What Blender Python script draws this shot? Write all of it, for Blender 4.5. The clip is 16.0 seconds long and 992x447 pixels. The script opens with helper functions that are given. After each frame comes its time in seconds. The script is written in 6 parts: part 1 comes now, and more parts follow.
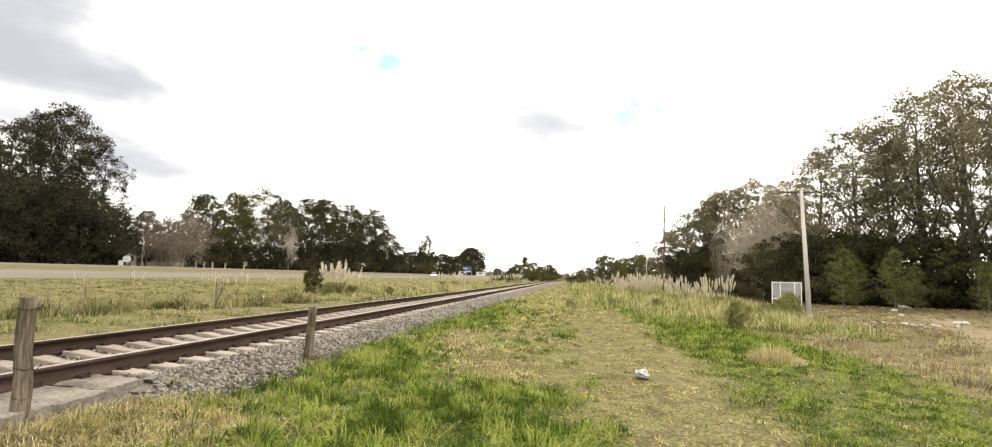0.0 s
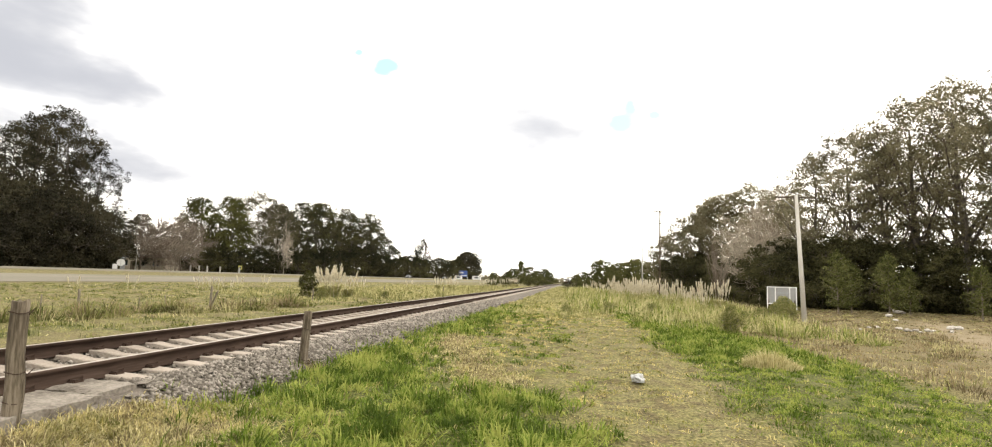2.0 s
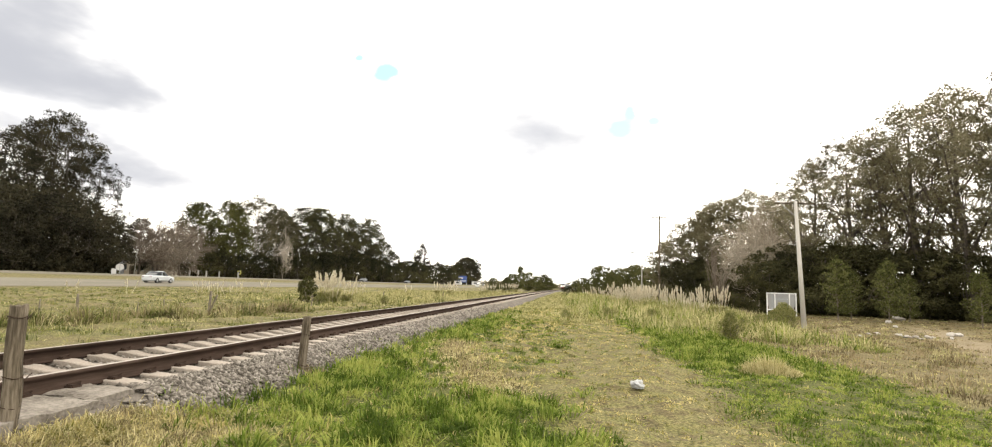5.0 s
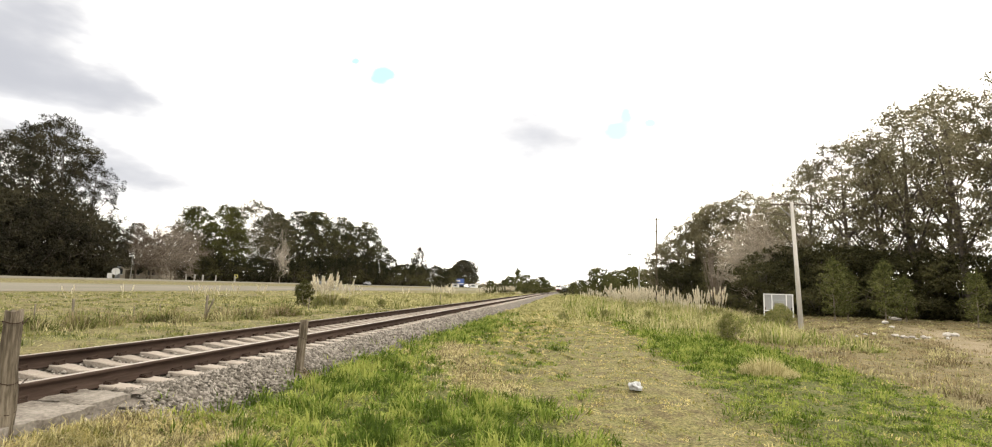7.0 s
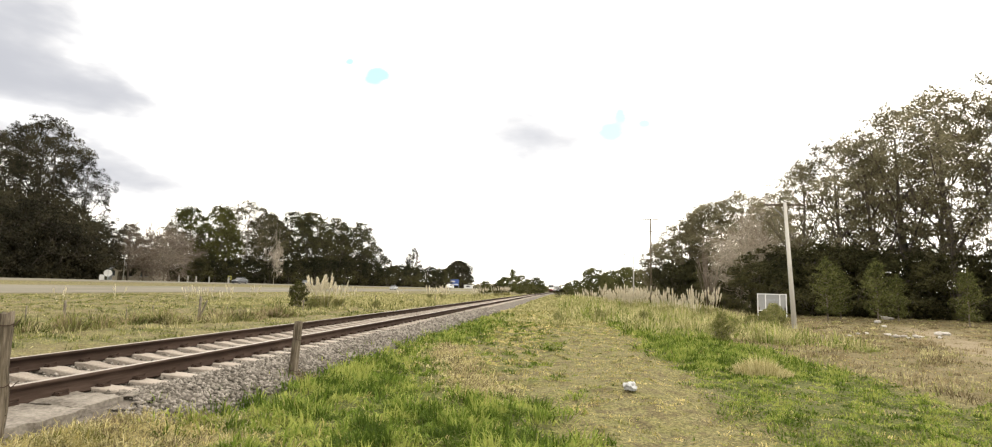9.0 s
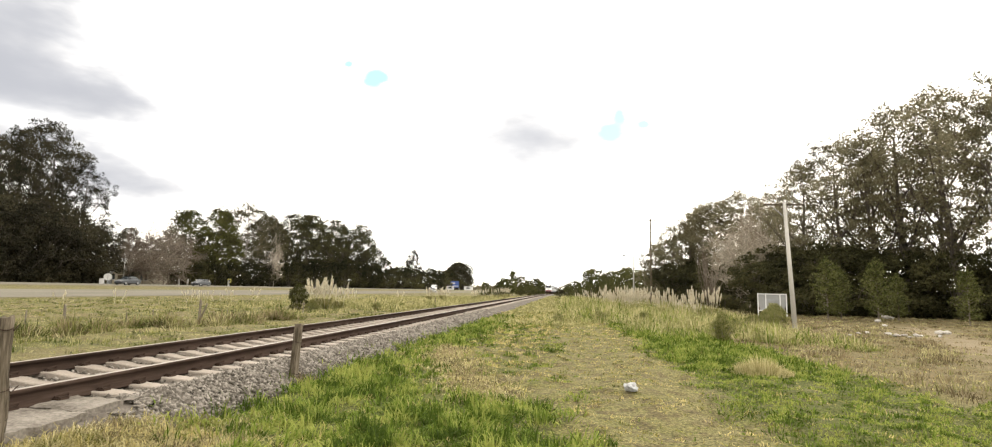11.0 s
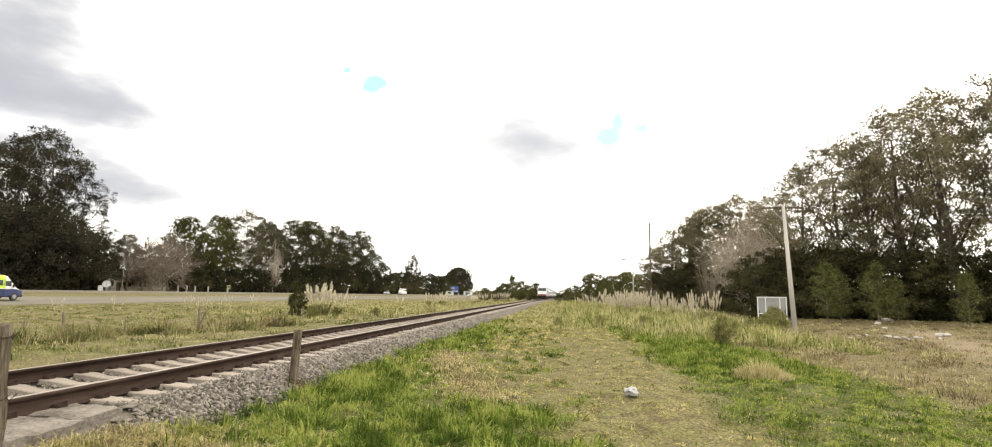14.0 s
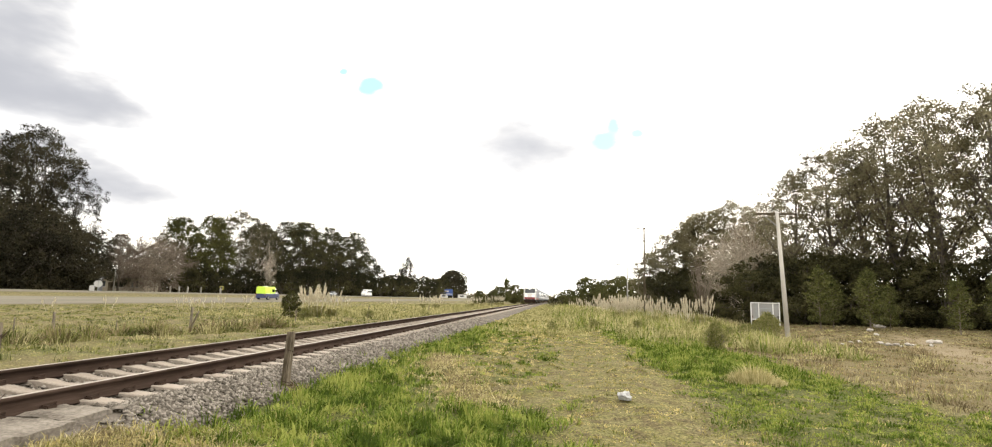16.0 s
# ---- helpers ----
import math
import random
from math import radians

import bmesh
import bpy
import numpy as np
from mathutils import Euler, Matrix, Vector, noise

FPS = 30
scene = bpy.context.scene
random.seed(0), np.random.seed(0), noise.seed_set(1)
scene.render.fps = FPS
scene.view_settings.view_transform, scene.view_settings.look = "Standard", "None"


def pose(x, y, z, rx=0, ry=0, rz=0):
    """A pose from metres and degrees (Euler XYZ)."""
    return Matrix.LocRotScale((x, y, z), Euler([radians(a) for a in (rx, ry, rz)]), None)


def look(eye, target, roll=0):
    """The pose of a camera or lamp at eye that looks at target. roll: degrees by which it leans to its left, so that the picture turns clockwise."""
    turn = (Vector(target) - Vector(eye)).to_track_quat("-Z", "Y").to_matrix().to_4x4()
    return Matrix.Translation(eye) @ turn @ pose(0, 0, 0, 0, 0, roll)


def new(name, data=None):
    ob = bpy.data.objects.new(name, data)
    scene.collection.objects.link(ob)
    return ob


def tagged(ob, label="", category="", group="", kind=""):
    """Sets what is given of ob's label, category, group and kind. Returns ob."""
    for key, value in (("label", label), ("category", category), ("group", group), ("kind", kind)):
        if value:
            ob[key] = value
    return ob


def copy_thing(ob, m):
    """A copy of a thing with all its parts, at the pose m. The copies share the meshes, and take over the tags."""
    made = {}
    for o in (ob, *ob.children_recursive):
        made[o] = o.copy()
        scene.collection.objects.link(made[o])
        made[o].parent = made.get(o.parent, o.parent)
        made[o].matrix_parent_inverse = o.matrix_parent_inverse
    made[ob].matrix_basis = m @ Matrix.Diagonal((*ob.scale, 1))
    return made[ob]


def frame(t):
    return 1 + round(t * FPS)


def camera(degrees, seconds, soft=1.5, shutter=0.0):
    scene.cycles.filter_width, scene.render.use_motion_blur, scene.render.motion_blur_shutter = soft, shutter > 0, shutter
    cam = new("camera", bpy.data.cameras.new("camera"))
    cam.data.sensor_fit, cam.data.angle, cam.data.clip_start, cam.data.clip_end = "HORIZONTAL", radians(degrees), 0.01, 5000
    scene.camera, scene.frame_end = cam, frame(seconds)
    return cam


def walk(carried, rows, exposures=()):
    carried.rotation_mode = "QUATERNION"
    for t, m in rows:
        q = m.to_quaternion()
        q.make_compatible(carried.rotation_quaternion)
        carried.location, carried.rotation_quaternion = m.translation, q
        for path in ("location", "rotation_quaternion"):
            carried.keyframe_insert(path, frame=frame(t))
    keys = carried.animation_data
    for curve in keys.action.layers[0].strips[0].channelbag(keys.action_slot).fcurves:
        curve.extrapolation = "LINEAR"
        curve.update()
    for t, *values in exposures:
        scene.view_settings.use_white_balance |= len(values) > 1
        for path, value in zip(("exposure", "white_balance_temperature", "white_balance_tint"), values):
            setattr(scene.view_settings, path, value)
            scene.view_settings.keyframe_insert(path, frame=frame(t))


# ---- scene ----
# camera: stands still beside the line and turns a little in the hand
EYE = (0, 0, 1.6)
cam = camera(83.4, 16.0, soft=1.1)
PATH = [
    (0, EYE, (-1.3794, 9.8607, 2.5296), 1.800),
    (0.5, EYE, (-1.3208, 9.8668, 2.5496), 1.707),
    (1, EYE, (-1.3142, 9.8663, 2.5634), 1.682),
    (1.5, EYE, (-1.3076, 9.8638, 2.5980), 1.821),
    (2, EYE, (-1.3108, 9.8625, 2.6069), 1.894),
    (2.5, EYE, (-1.3200, 9.8560, 2.6570), 1.940),
    (3, EYE, (-1.3301, 9.8533, 2.6693), 2.036),
    (3.5, EYE, (-1.3284, 9.8516, 2.6873), 2.055),
    (4, EYE, (-1.3377, 9.8498, 2.6916), 2.122),
    (6.5, EYE, (-1.2435, 9.8569, 2.7380), 1.803),
    (7, EYE, (-1.2546, 9.8541, 2.7502), 1.718),
    (7.5, EYE, (-1.2091, 9.8580, 2.7654), 1.534),
    (8, EYE, (-1.1544, 9.8638, 2.7718), 1.437),
    (8.5, EYE, (-1.1656, 9.8638, 2.7603), 1.789),
    (9, EYE, (-1.1608, 9.8640, 2.7636), 1.568),
    (11.5, EYE, (-1.1564, 9.8588, 2.8114), 1.237),
    (12, EYE, (-1.1537, 9.8566, 2.8316), 1.550),
    (12.5, EYE, (-1.1682, 9.8549, 2.8316), 1.712),
    (13, EYE, (-1.1657, 9.8529, 2.8493), 1.532),
    (13.5, EYE, (-1.1734, 9.8501, 2.8648), 1.306),
    (14, EYE, (-1.1426, 9.8524, 2.8748), 0.898),
    (14.5, EYE, (-1.1487, 9.8494, 2.8924), 0.805),
    (15, EYE, (-1.0991, 9.8538, 2.9017), 1.135),
    (15.5, EYE, (-1.0812, 9.8537, 2.9172), 1.298),
    (16, EYE, (-1.0529, 9.8543, 2.9354), 1.385),
]
walk(cam, [(t, look(eye, target, roll)) for t, eye, target, roll in PATH], [(0, 0.36), (4, 0.32), (9, 0.3), (11.5, 0.24), (16, 0.22)])

# ---------------------------------------------------------------- world and sun
SUN_AZ, SUN_EL = 65.0, 50.0


def unit(az, el):
    a, e = radians(az), radians(el)
    return (math.sin(a) * math.cos(e), math.cos(a) * math.cos(e), math.sin(e))


world = bpy.data.worlds.new("overcast_sky")
scene.world = world
world.use_nodes = True


def build_world():
    nt = world.node_tree
    n, l = nt.nodes, nt.links
    n.clear()
    out = n.new("ShaderNodeOutputWorld")
    bg = n.new("ShaderNodeBackground")
    bg.inputs[1].default_value = 1.0
    l.new(bg.outputs[0], out.inputs[0])
    sky = n.new("ShaderNodeTexSky")
    sky.sky_type, sky.sun_disc = "NISHITA", False
    sky.sun_elevation, sky.sun_rotation = radians(SUN_EL), radians(SUN_AZ)
    dim = n.new("ShaderNodeVectorMath")
    dim.operation = "SCALE"
    dim.inputs[3].default_value = 0.13
    l.new(sky.outputs[0], dim.inputs[0])
    co = n.new("ShaderNodeTexCoord")

    def math_node(op, a, b=None):
        m = n.new("ShaderNodeMath")
        m.operation = op
        for k, v in enumerate((a, b)):
            if v is None:
                continue
            if isinstance(v, (int, float)):
                m.inputs[k].default_value = v
            else:
                l.new(v, m.inputs[k])
        return m.outputs[0]

    def soft(v, a, b):
        m = n.new("ShaderNodeMapRange")
        m.interpolation_type = "SMOOTHSTEP"
        m.inputs[1].default_value, m.inputs[2].default_value = a, b
        l.new(v, m.inputs[0])
        return m.outputs[0]

    # uneven cloud cover, stretched along the horizon
    mp = n.new("ShaderNodeMapping")
    mp.inputs[3].default_value = (1.0, 1.0, 2.6)
    l.new(co.outputs["Generated"], mp.inputs[0])
    nz = n.new("ShaderNodeTexNoise")
    nz.inputs["Scale"].default_value, nz.inputs["Detail"].default_value = 5.0, 5.0
    l.new(mp.outputs[0], nz.inputs["Vector"])
    wob = n.new("ShaderNodeTexNoise")
    wob.inputs["Scale"].default_value, wob.inputs["Detail"].default_value = 9.0, 4.0
    l.new(mp.outputs[0], wob.inputs["Vector"])

    def patch(way, wide, high, edge=0.55, ragged=0.9):
        """A cloud of its own: 1 in its middle, 0 outside, with a ragged rim."""
        w = Vector(way).normalized()
        side = w.cross(Vector((0, 0, 1))).normalized()
        up = side.cross(w)

        def dot(v):
            d = n.new("ShaderNodeVectorMath")
            d.operation = "DOT_PRODUCT"
            l.new(co.outputs["Generated"], d.inputs[0])
            d.inputs[1].default_value = v
            return d.outputs["Value"]

        a = math_node("DIVIDE", dot(side), wide)
        b = math_node("DIVIDE", dot(up), high)
        r = math_node("SQRT", math_node("ADD", math_node("MULTIPLY", a, a), math_node("MULTIPLY", b, b)))
        r = math_node("ADD", r, math_node("MULTIPLY", math_node("SUBTRACT", wob.outputs[0], 0.5), ragged))
        ahead = soft(dot(w), 0.0, 0.3)
        return math_node("MULTIPLY", math_node("SUBTRACT", 1.0, soft(r, edge, 1.35)), ahead)

    def rgb(c):
        v = n.new("ShaderNodeRGB")
        v.outputs[0].default_value = (*c, 1)
        return v.outputs[0]

    def mix(f, a, b):
        m = n.new("ShaderNodeMix")
        m.data_type = "RGBA"
        l.new(f, m.inputs[0])
        l.new(a, m.inputs[6])
        l.new(b, m.inputs[7])
        return m.outputs[2]

    col = mix(soft(nz.outputs[0], 0.35, 0.75), rgb((2.75, 2.62, 2.36)), rgb((1.95, 1.9, 1.8)))
    for way, wide, high, dense in CLOUDS:
        # thickness to share of grey, as light falls off through cloud
        thick = math_node("MULTIPLY", patch(way, wide, high, -0.2, 1.1), dense)
        share = math_node("DIVIDE", math_node("SUBTRACT", 1.0, math_node("POWER", 0.16, thick)), 0.84)
        col = mix(share, col, rgb((0.5, 0.51, 0.55)))
    for way, wide, high in GAPS:
        blue = n.new("ShaderNodeMix")
        blue.data_type, blue.blend_type = "RGBA", "ADD"
        blue.inputs[0].default_value = 1.0
        l.new(dim.outputs[0], blue.inputs[6])
        blue.inputs[7].default_value = (0.35, 0.75, 0.8, 1)
        col = mix(patch(way, wide, high, 0.45, 3.0), col, blue.outputs[2])
    l.new(col, bg.inputs[0])


# directions of the separate grey clouds and of the clear gaps (x, y, z), half width, half height, thickness
CLOUDS = [
    ((-0.75, 0.62, 0.285), 0.18, 0.11, 0.9),
    ((-0.77, 0.58, 0.34), 0.20, 0.10, 0.7),
    ((-0.69, 0.67, 0.262), 0.17, 0.045, 0.85),
    ((-0.75, 0.58, 0.40), 0.20, 0.06, 0.8),
    ((-0.665, 0.73, 0.158), 0.10, 0.05, 0.85),
    ((-0.62, 0.77, 0.145), 0.12, 0.035, 0.85),
    ((-0.74, 0.64, 0.19), 0.14, 0.03, 0.8),
    ((-0.04, 0.965, 0.268), 0.17, 0.10, 0.85),
    ((-0.124, 0.987, 0.105), 0.11, 0.022, 0.5),
    ((0.017, 0.993, 0.116), 0.09, 0.03, 0.5),
    ((-0.067, 0.995, 0.074), 0.08, 0.02, 0.4),
    ((-0.015, 0.999, 0.042), 0.10, 0.022, 0.5),
]
GAPS = [
    ((-0.318, 0.88, 0.35), 0.024, 0.020),
    ((-0.355, 0.86, 0.372), 0.011, 0.010),
    ((0.082, 0.96, 0.28), 0.022, 0.016),
    ((0.098, 0.945, 0.305), 0.018, 0.026),
    ((0.14, 0.95, 0.29), 0.016, 0.010),
]
build_world()
sun = new("sun", bpy.data.lights.new("sun", "SUN"))
sun.data.energy, sun.data.angle, sun.data.color = 1.5, radians(14), (1.0, 0.95, 0.88)
sun.matrix_world = look(Vector(unit(SUN_AZ, SUN_EL)) * 50, (0, 0, 0))

# ---------------------------------------------------------------- materials


def material(name, stops, scale=3.0, fine=40.0, rough=0.85, metal=0.0, bump=0.3, bump_scale=None, island=0.0, obrand=0.0, stretch=(1, 1, 1), spec=0.4, trans=0.0, gain=1.0, share=0.55):
    """Two-scale noise over a colour ramp, with fine relief. stops: two to four colours."""
    m = bpy.data.materials.new(name)
    m.use_nodes = True
    nt = m.node_tree
    n, l = nt.nodes, nt.links
    b = n["Principled BSDF"]
    b.inputs["Roughness"].default_value, b.inputs["Metallic"].default_value = rough, metal
    b.inputs["Specular IOR Level"].default_value = spec
    co = n.new("ShaderNodeTexCoord")
    mp = n.new("ShaderNodeMapping")
    mp.inputs[3].default_value = stretch
    l.new(co.outputs["Object"], mp.inputs[0])
    big, small = n.new("ShaderNodeTexNoise"), n.new("ShaderNodeTexNoise")
    for t, s, d in ((big, scale, 4.0), (small, fine, 6.0)):
        t.inputs["Scale"].default_value, t.inputs["Detail"].default_value = s, d
        l.new(mp.outputs[0], t.inputs["Vector"])
    mixed = n.new("ShaderNodeMath")
    mixed.operation = "MULTIPLY_ADD"
    l.new(small.outputs[0], mixed.inputs[0])
    mixed.inputs[1].default_value = 1 - share
    half = n.new("ShaderNodeMath")
    half.operation = "MULTIPLY"
    l.new(big.outputs[0], half.inputs[0])
    half.inputs[1].default_value = share
    l.new(half.outputs[0], mixed.inputs[2])
    value = mixed.outputs[0]
    if gain != 1:
        steep = n.new("ShaderNodeMath")
        steep.operation = "MULTIPLY_ADD"
        l.new(value, steep.inputs[0])
        steep.inputs[1].default_value, steep.inputs[2].default_value = gain, 0.5 - 0.5 * gain
        value = steep.outputs[0]
    for amount, kind, out in ((island, "ShaderNodeNewGeometry", "Random Per Island"), (obrand, "ShaderNodeObjectInfo", "Random")):
        if not amount:
            continue
        g = n.new(kind)
        add = n.new("ShaderNodeMath")
        add.operation = "MULTIPLY_ADD"
        l.new(g.outputs[out], add.inputs[0])
        add.inputs[1].default_value = amount
        off = n.new("ShaderNodeMath")
        off.operation = "SUBTRACT"
        l.new(value, off.inputs[0])
        off.inputs[1].default_value = amount / 2
        l.new(off.outputs[0], add.inputs[2])
        value = add.outputs[0]
    ramp = n.new("ShaderNodeValToRGB")
    el = ramp.color_ramp.elements
    while len(el) < len(stops):
        el.new(0.5)
    for k, c in enumerate(stops):
        el[k].position = 0.3 + 0.4 * k / max(1, len(stops) - 1)
        el[k].color = (*c, 1)
    l.new(value, ramp.inputs[0])
    l.new(ramp.outputs[0], b.inputs["Base Color"])
    if bump:
        bp = n.new("ShaderNodeBump")
        bp.inputs["Strength"].default_value, bp.inputs["Distance"].default_value = bump, 0.02
        l.new(small.outputs[0], bp.inputs["Height"])
        l.new(bp.outputs[0], b.inputs["Normal"])
    if trans:
        out = n["Material Output"]
        tr = n.new("ShaderNodeBsdfTranslucent")
        l.new(ramp.outputs[0], tr.inputs[0])
        ms = n.new("ShaderNodeMixShader")
        ms.inputs[0].default_value = trans
        l.new(b.outputs[0], ms.inputs[1])
        l.new(tr.outputs[0], ms.inputs[2])
        l.new(ms.outputs[0], out.inputs[0])
    return m


M = {
    "ballast": material("crushed_stone", [(0.045, 0.037, 0.029), (0.105, 0.09, 0.074), (0.175, 0.153, 0.13)], 3.0, 32.0, 0.95, bump=1.0, spec=0.1),
    "stone": material("loose_stone", [(0.065, 0.056, 0.045), (0.135, 0.118, 0.098), (0.225, 0.2, 0.172)], 3.0, 60.0, 0.95, island=0.5, bump=0.4, spec=0.1),
    "concrete": material("old_concrete", [(0.16, 0.135, 0.11), (0.24, 0.205, 0.17), (0.30, 0.262, 0.222)], 1.8, 40.0, 0.95, obrand=0.15, bump=0.4, spec=0.1),
    "slab": material("weathered_slab", [(0.07, 0.06, 0.048), (0.135, 0.117, 0.097), (0.20, 0.177, 0.149)], 2.5, 30.0, 0.95, bump=0.5, spec=0.1, gain=1.6),
    "rust": material("rusty_rail", [(0.018, 0.012, 0.009), (0.036, 0.024, 0.018), (0.064, 0.044, 0.034)], 2.0, 30.0, 0.95, 0.0, stretch=(1, 0.1, 1), spec=0.05),
    "railhead": material("worn_railhead", [(0.17, 0.135, 0.11), (0.30, 0.26, 0.22)], 2.0, 30.0, 0.45, 0.6, stretch=(1, 0.05, 1)),
    "asphalt": material("asphalt", [(0.10, 0.09, 0.068), (0.135, 0.122, 0.096), (0.165, 0.15, 0.12)], 0.3, 12.0, 0.95, stretch=(1, 0.15, 1), spec=0.05),
    "bark": material("bark", [(0.07, 0.055, 0.04), (0.16, 0.13, 0.10), (0.26, 0.22, 0.18)], 1.5, 12.0, 0.95, stretch=(1, 1, 0.25), bump=0.8),
    # gum leaves paled and greyed: sun-glare haze is mixed into the colour
    "leaf_gum_hazed": material("hazed_gum_leaves", [(0.08, 0.07, 0.04), (0.15, 0.132, 0.078), (0.23, 0.205, 0.128)], 0.22, 2.0, 0.8, island=0.25, obrand=0.15, bump=0, trans=0.45, spec=0.1, gain=1.8, share=0.7),
    # grove leaves near black: the canopy's shade is put into their colour
    "leaf_grove_shaded": material("shaded_grove_leaves", [(0.009, 0.008, 0.004), (0.021, 0.019, 0.010), (0.052, 0.046, 0.025)], 0.22, 2.0, 0.8, island=0.3, obrand=0.2, bump=0, trans=0.15, spec=0.1, gain=1.8, share=0.7),
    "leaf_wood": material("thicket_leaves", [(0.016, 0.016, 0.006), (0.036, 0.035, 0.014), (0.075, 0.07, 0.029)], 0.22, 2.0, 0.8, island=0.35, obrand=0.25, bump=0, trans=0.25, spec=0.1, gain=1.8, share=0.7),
    "leaf_olive": material("olive_gum_leaves", [(0.022, 0.020, 0.010), (0.052, 0.046, 0.023), (0.115, 0.10, 0.054)], 0.22, 2.0, 0.8, island=0.35, obrand=0.15, bump=0, trans=0.3, spec=0.1, gain=1.8, share=0.7),
    "leaf_cedar": material("cedar_leaves", [(0.014, 0.015, 0.005), (0.034, 0.035, 0.010), (0.078, 0.076, 0.022)], 0.22, 2.0, 0.8, island=0.35, obrand=0.15, bump=0, trans=0.25, spec=0.1, gain=1.8, share=0.7),
    "bark_dark": material("dark_bark", [(0.03, 0.024, 0.018), (0.065, 0.053, 0.042), (0.12, 0.10, 0.08)], 1.5, 12.0, 0.95, stretch=(1, 1, 0.25), bump=0.8),
    "bark_pale": material("pale_gum_bark", [(0.2, 0.17, 0.135), (0.3, 0.265, 0.215), (0.4, 0.36, 0.3)], 1.5, 12.0, 0.95, stretch=(1, 1, 0.2), bump=0.4),
    "leaf_verge": material("verge_leaves", [(0.025, 0.028, 0.009), (0.06, 0.062, 0.02), (0.115, 0.112, 0.042)], 0.4, 2.0, 0.8, island=0.35, obrand=0.2, bump=0, trans=0.3, spec=0.1),
    "leaf_bush": material("bush_leaves", [(0.085, 0.09, 0.026), (0.175, 0.172, 0.06), (0.28, 0.265, 0.11)], 1.5, 6.0, 0.8, island=0.45, bump=0, trans=0.5, spec=0.1),
    "leaf_dark": material("dark_leaves", [(0.010, 0.010, 0.004), (0.027, 0.026, 0.010), (0.072, 0.066, 0.026)], 0.22, 2.0, 0.8, island=0.3, obrand=0.3, bump=0, trans=0.2, spec=0.1, gain=1.8, share=0.7),
    "leaf_pine": material("conifer_leaves", [(0.036, 0.041, 0.012), (0.082, 0.087, 0.026), (0.148, 0.15, 0.052)], 0.3, 3.0, 0.8, island=0.45, bump=0, trans=0.3, spec=0.12),
    "post": material("grey_post_wood", [(0.034, 0.027, 0.018), (0.085, 0.068, 0.048), (0.16, 0.132, 0.098)], 6.0, 50.0, 0.95, stretch=(1, 1, 0.12), bump=1.0, spec=0.08, gain=1.8),
    "post_pale": material("bleached_post_wood", [(0.07, 0.058, 0.042), (0.14, 0.12, 0.092), (0.22, 0.19, 0.15)], 6.0, 50.0, 0.95, stretch=(1, 1, 0.12), bump=0.8, spec=0.08, gain=1.6),
    "pole": material("pale_pole_concrete", [(0.30, 0.28, 0.25), (0.42, 0.40, 0.365)], 1.0, 20.0, 0.85, stretch=(1, 1, 0.2)),
}

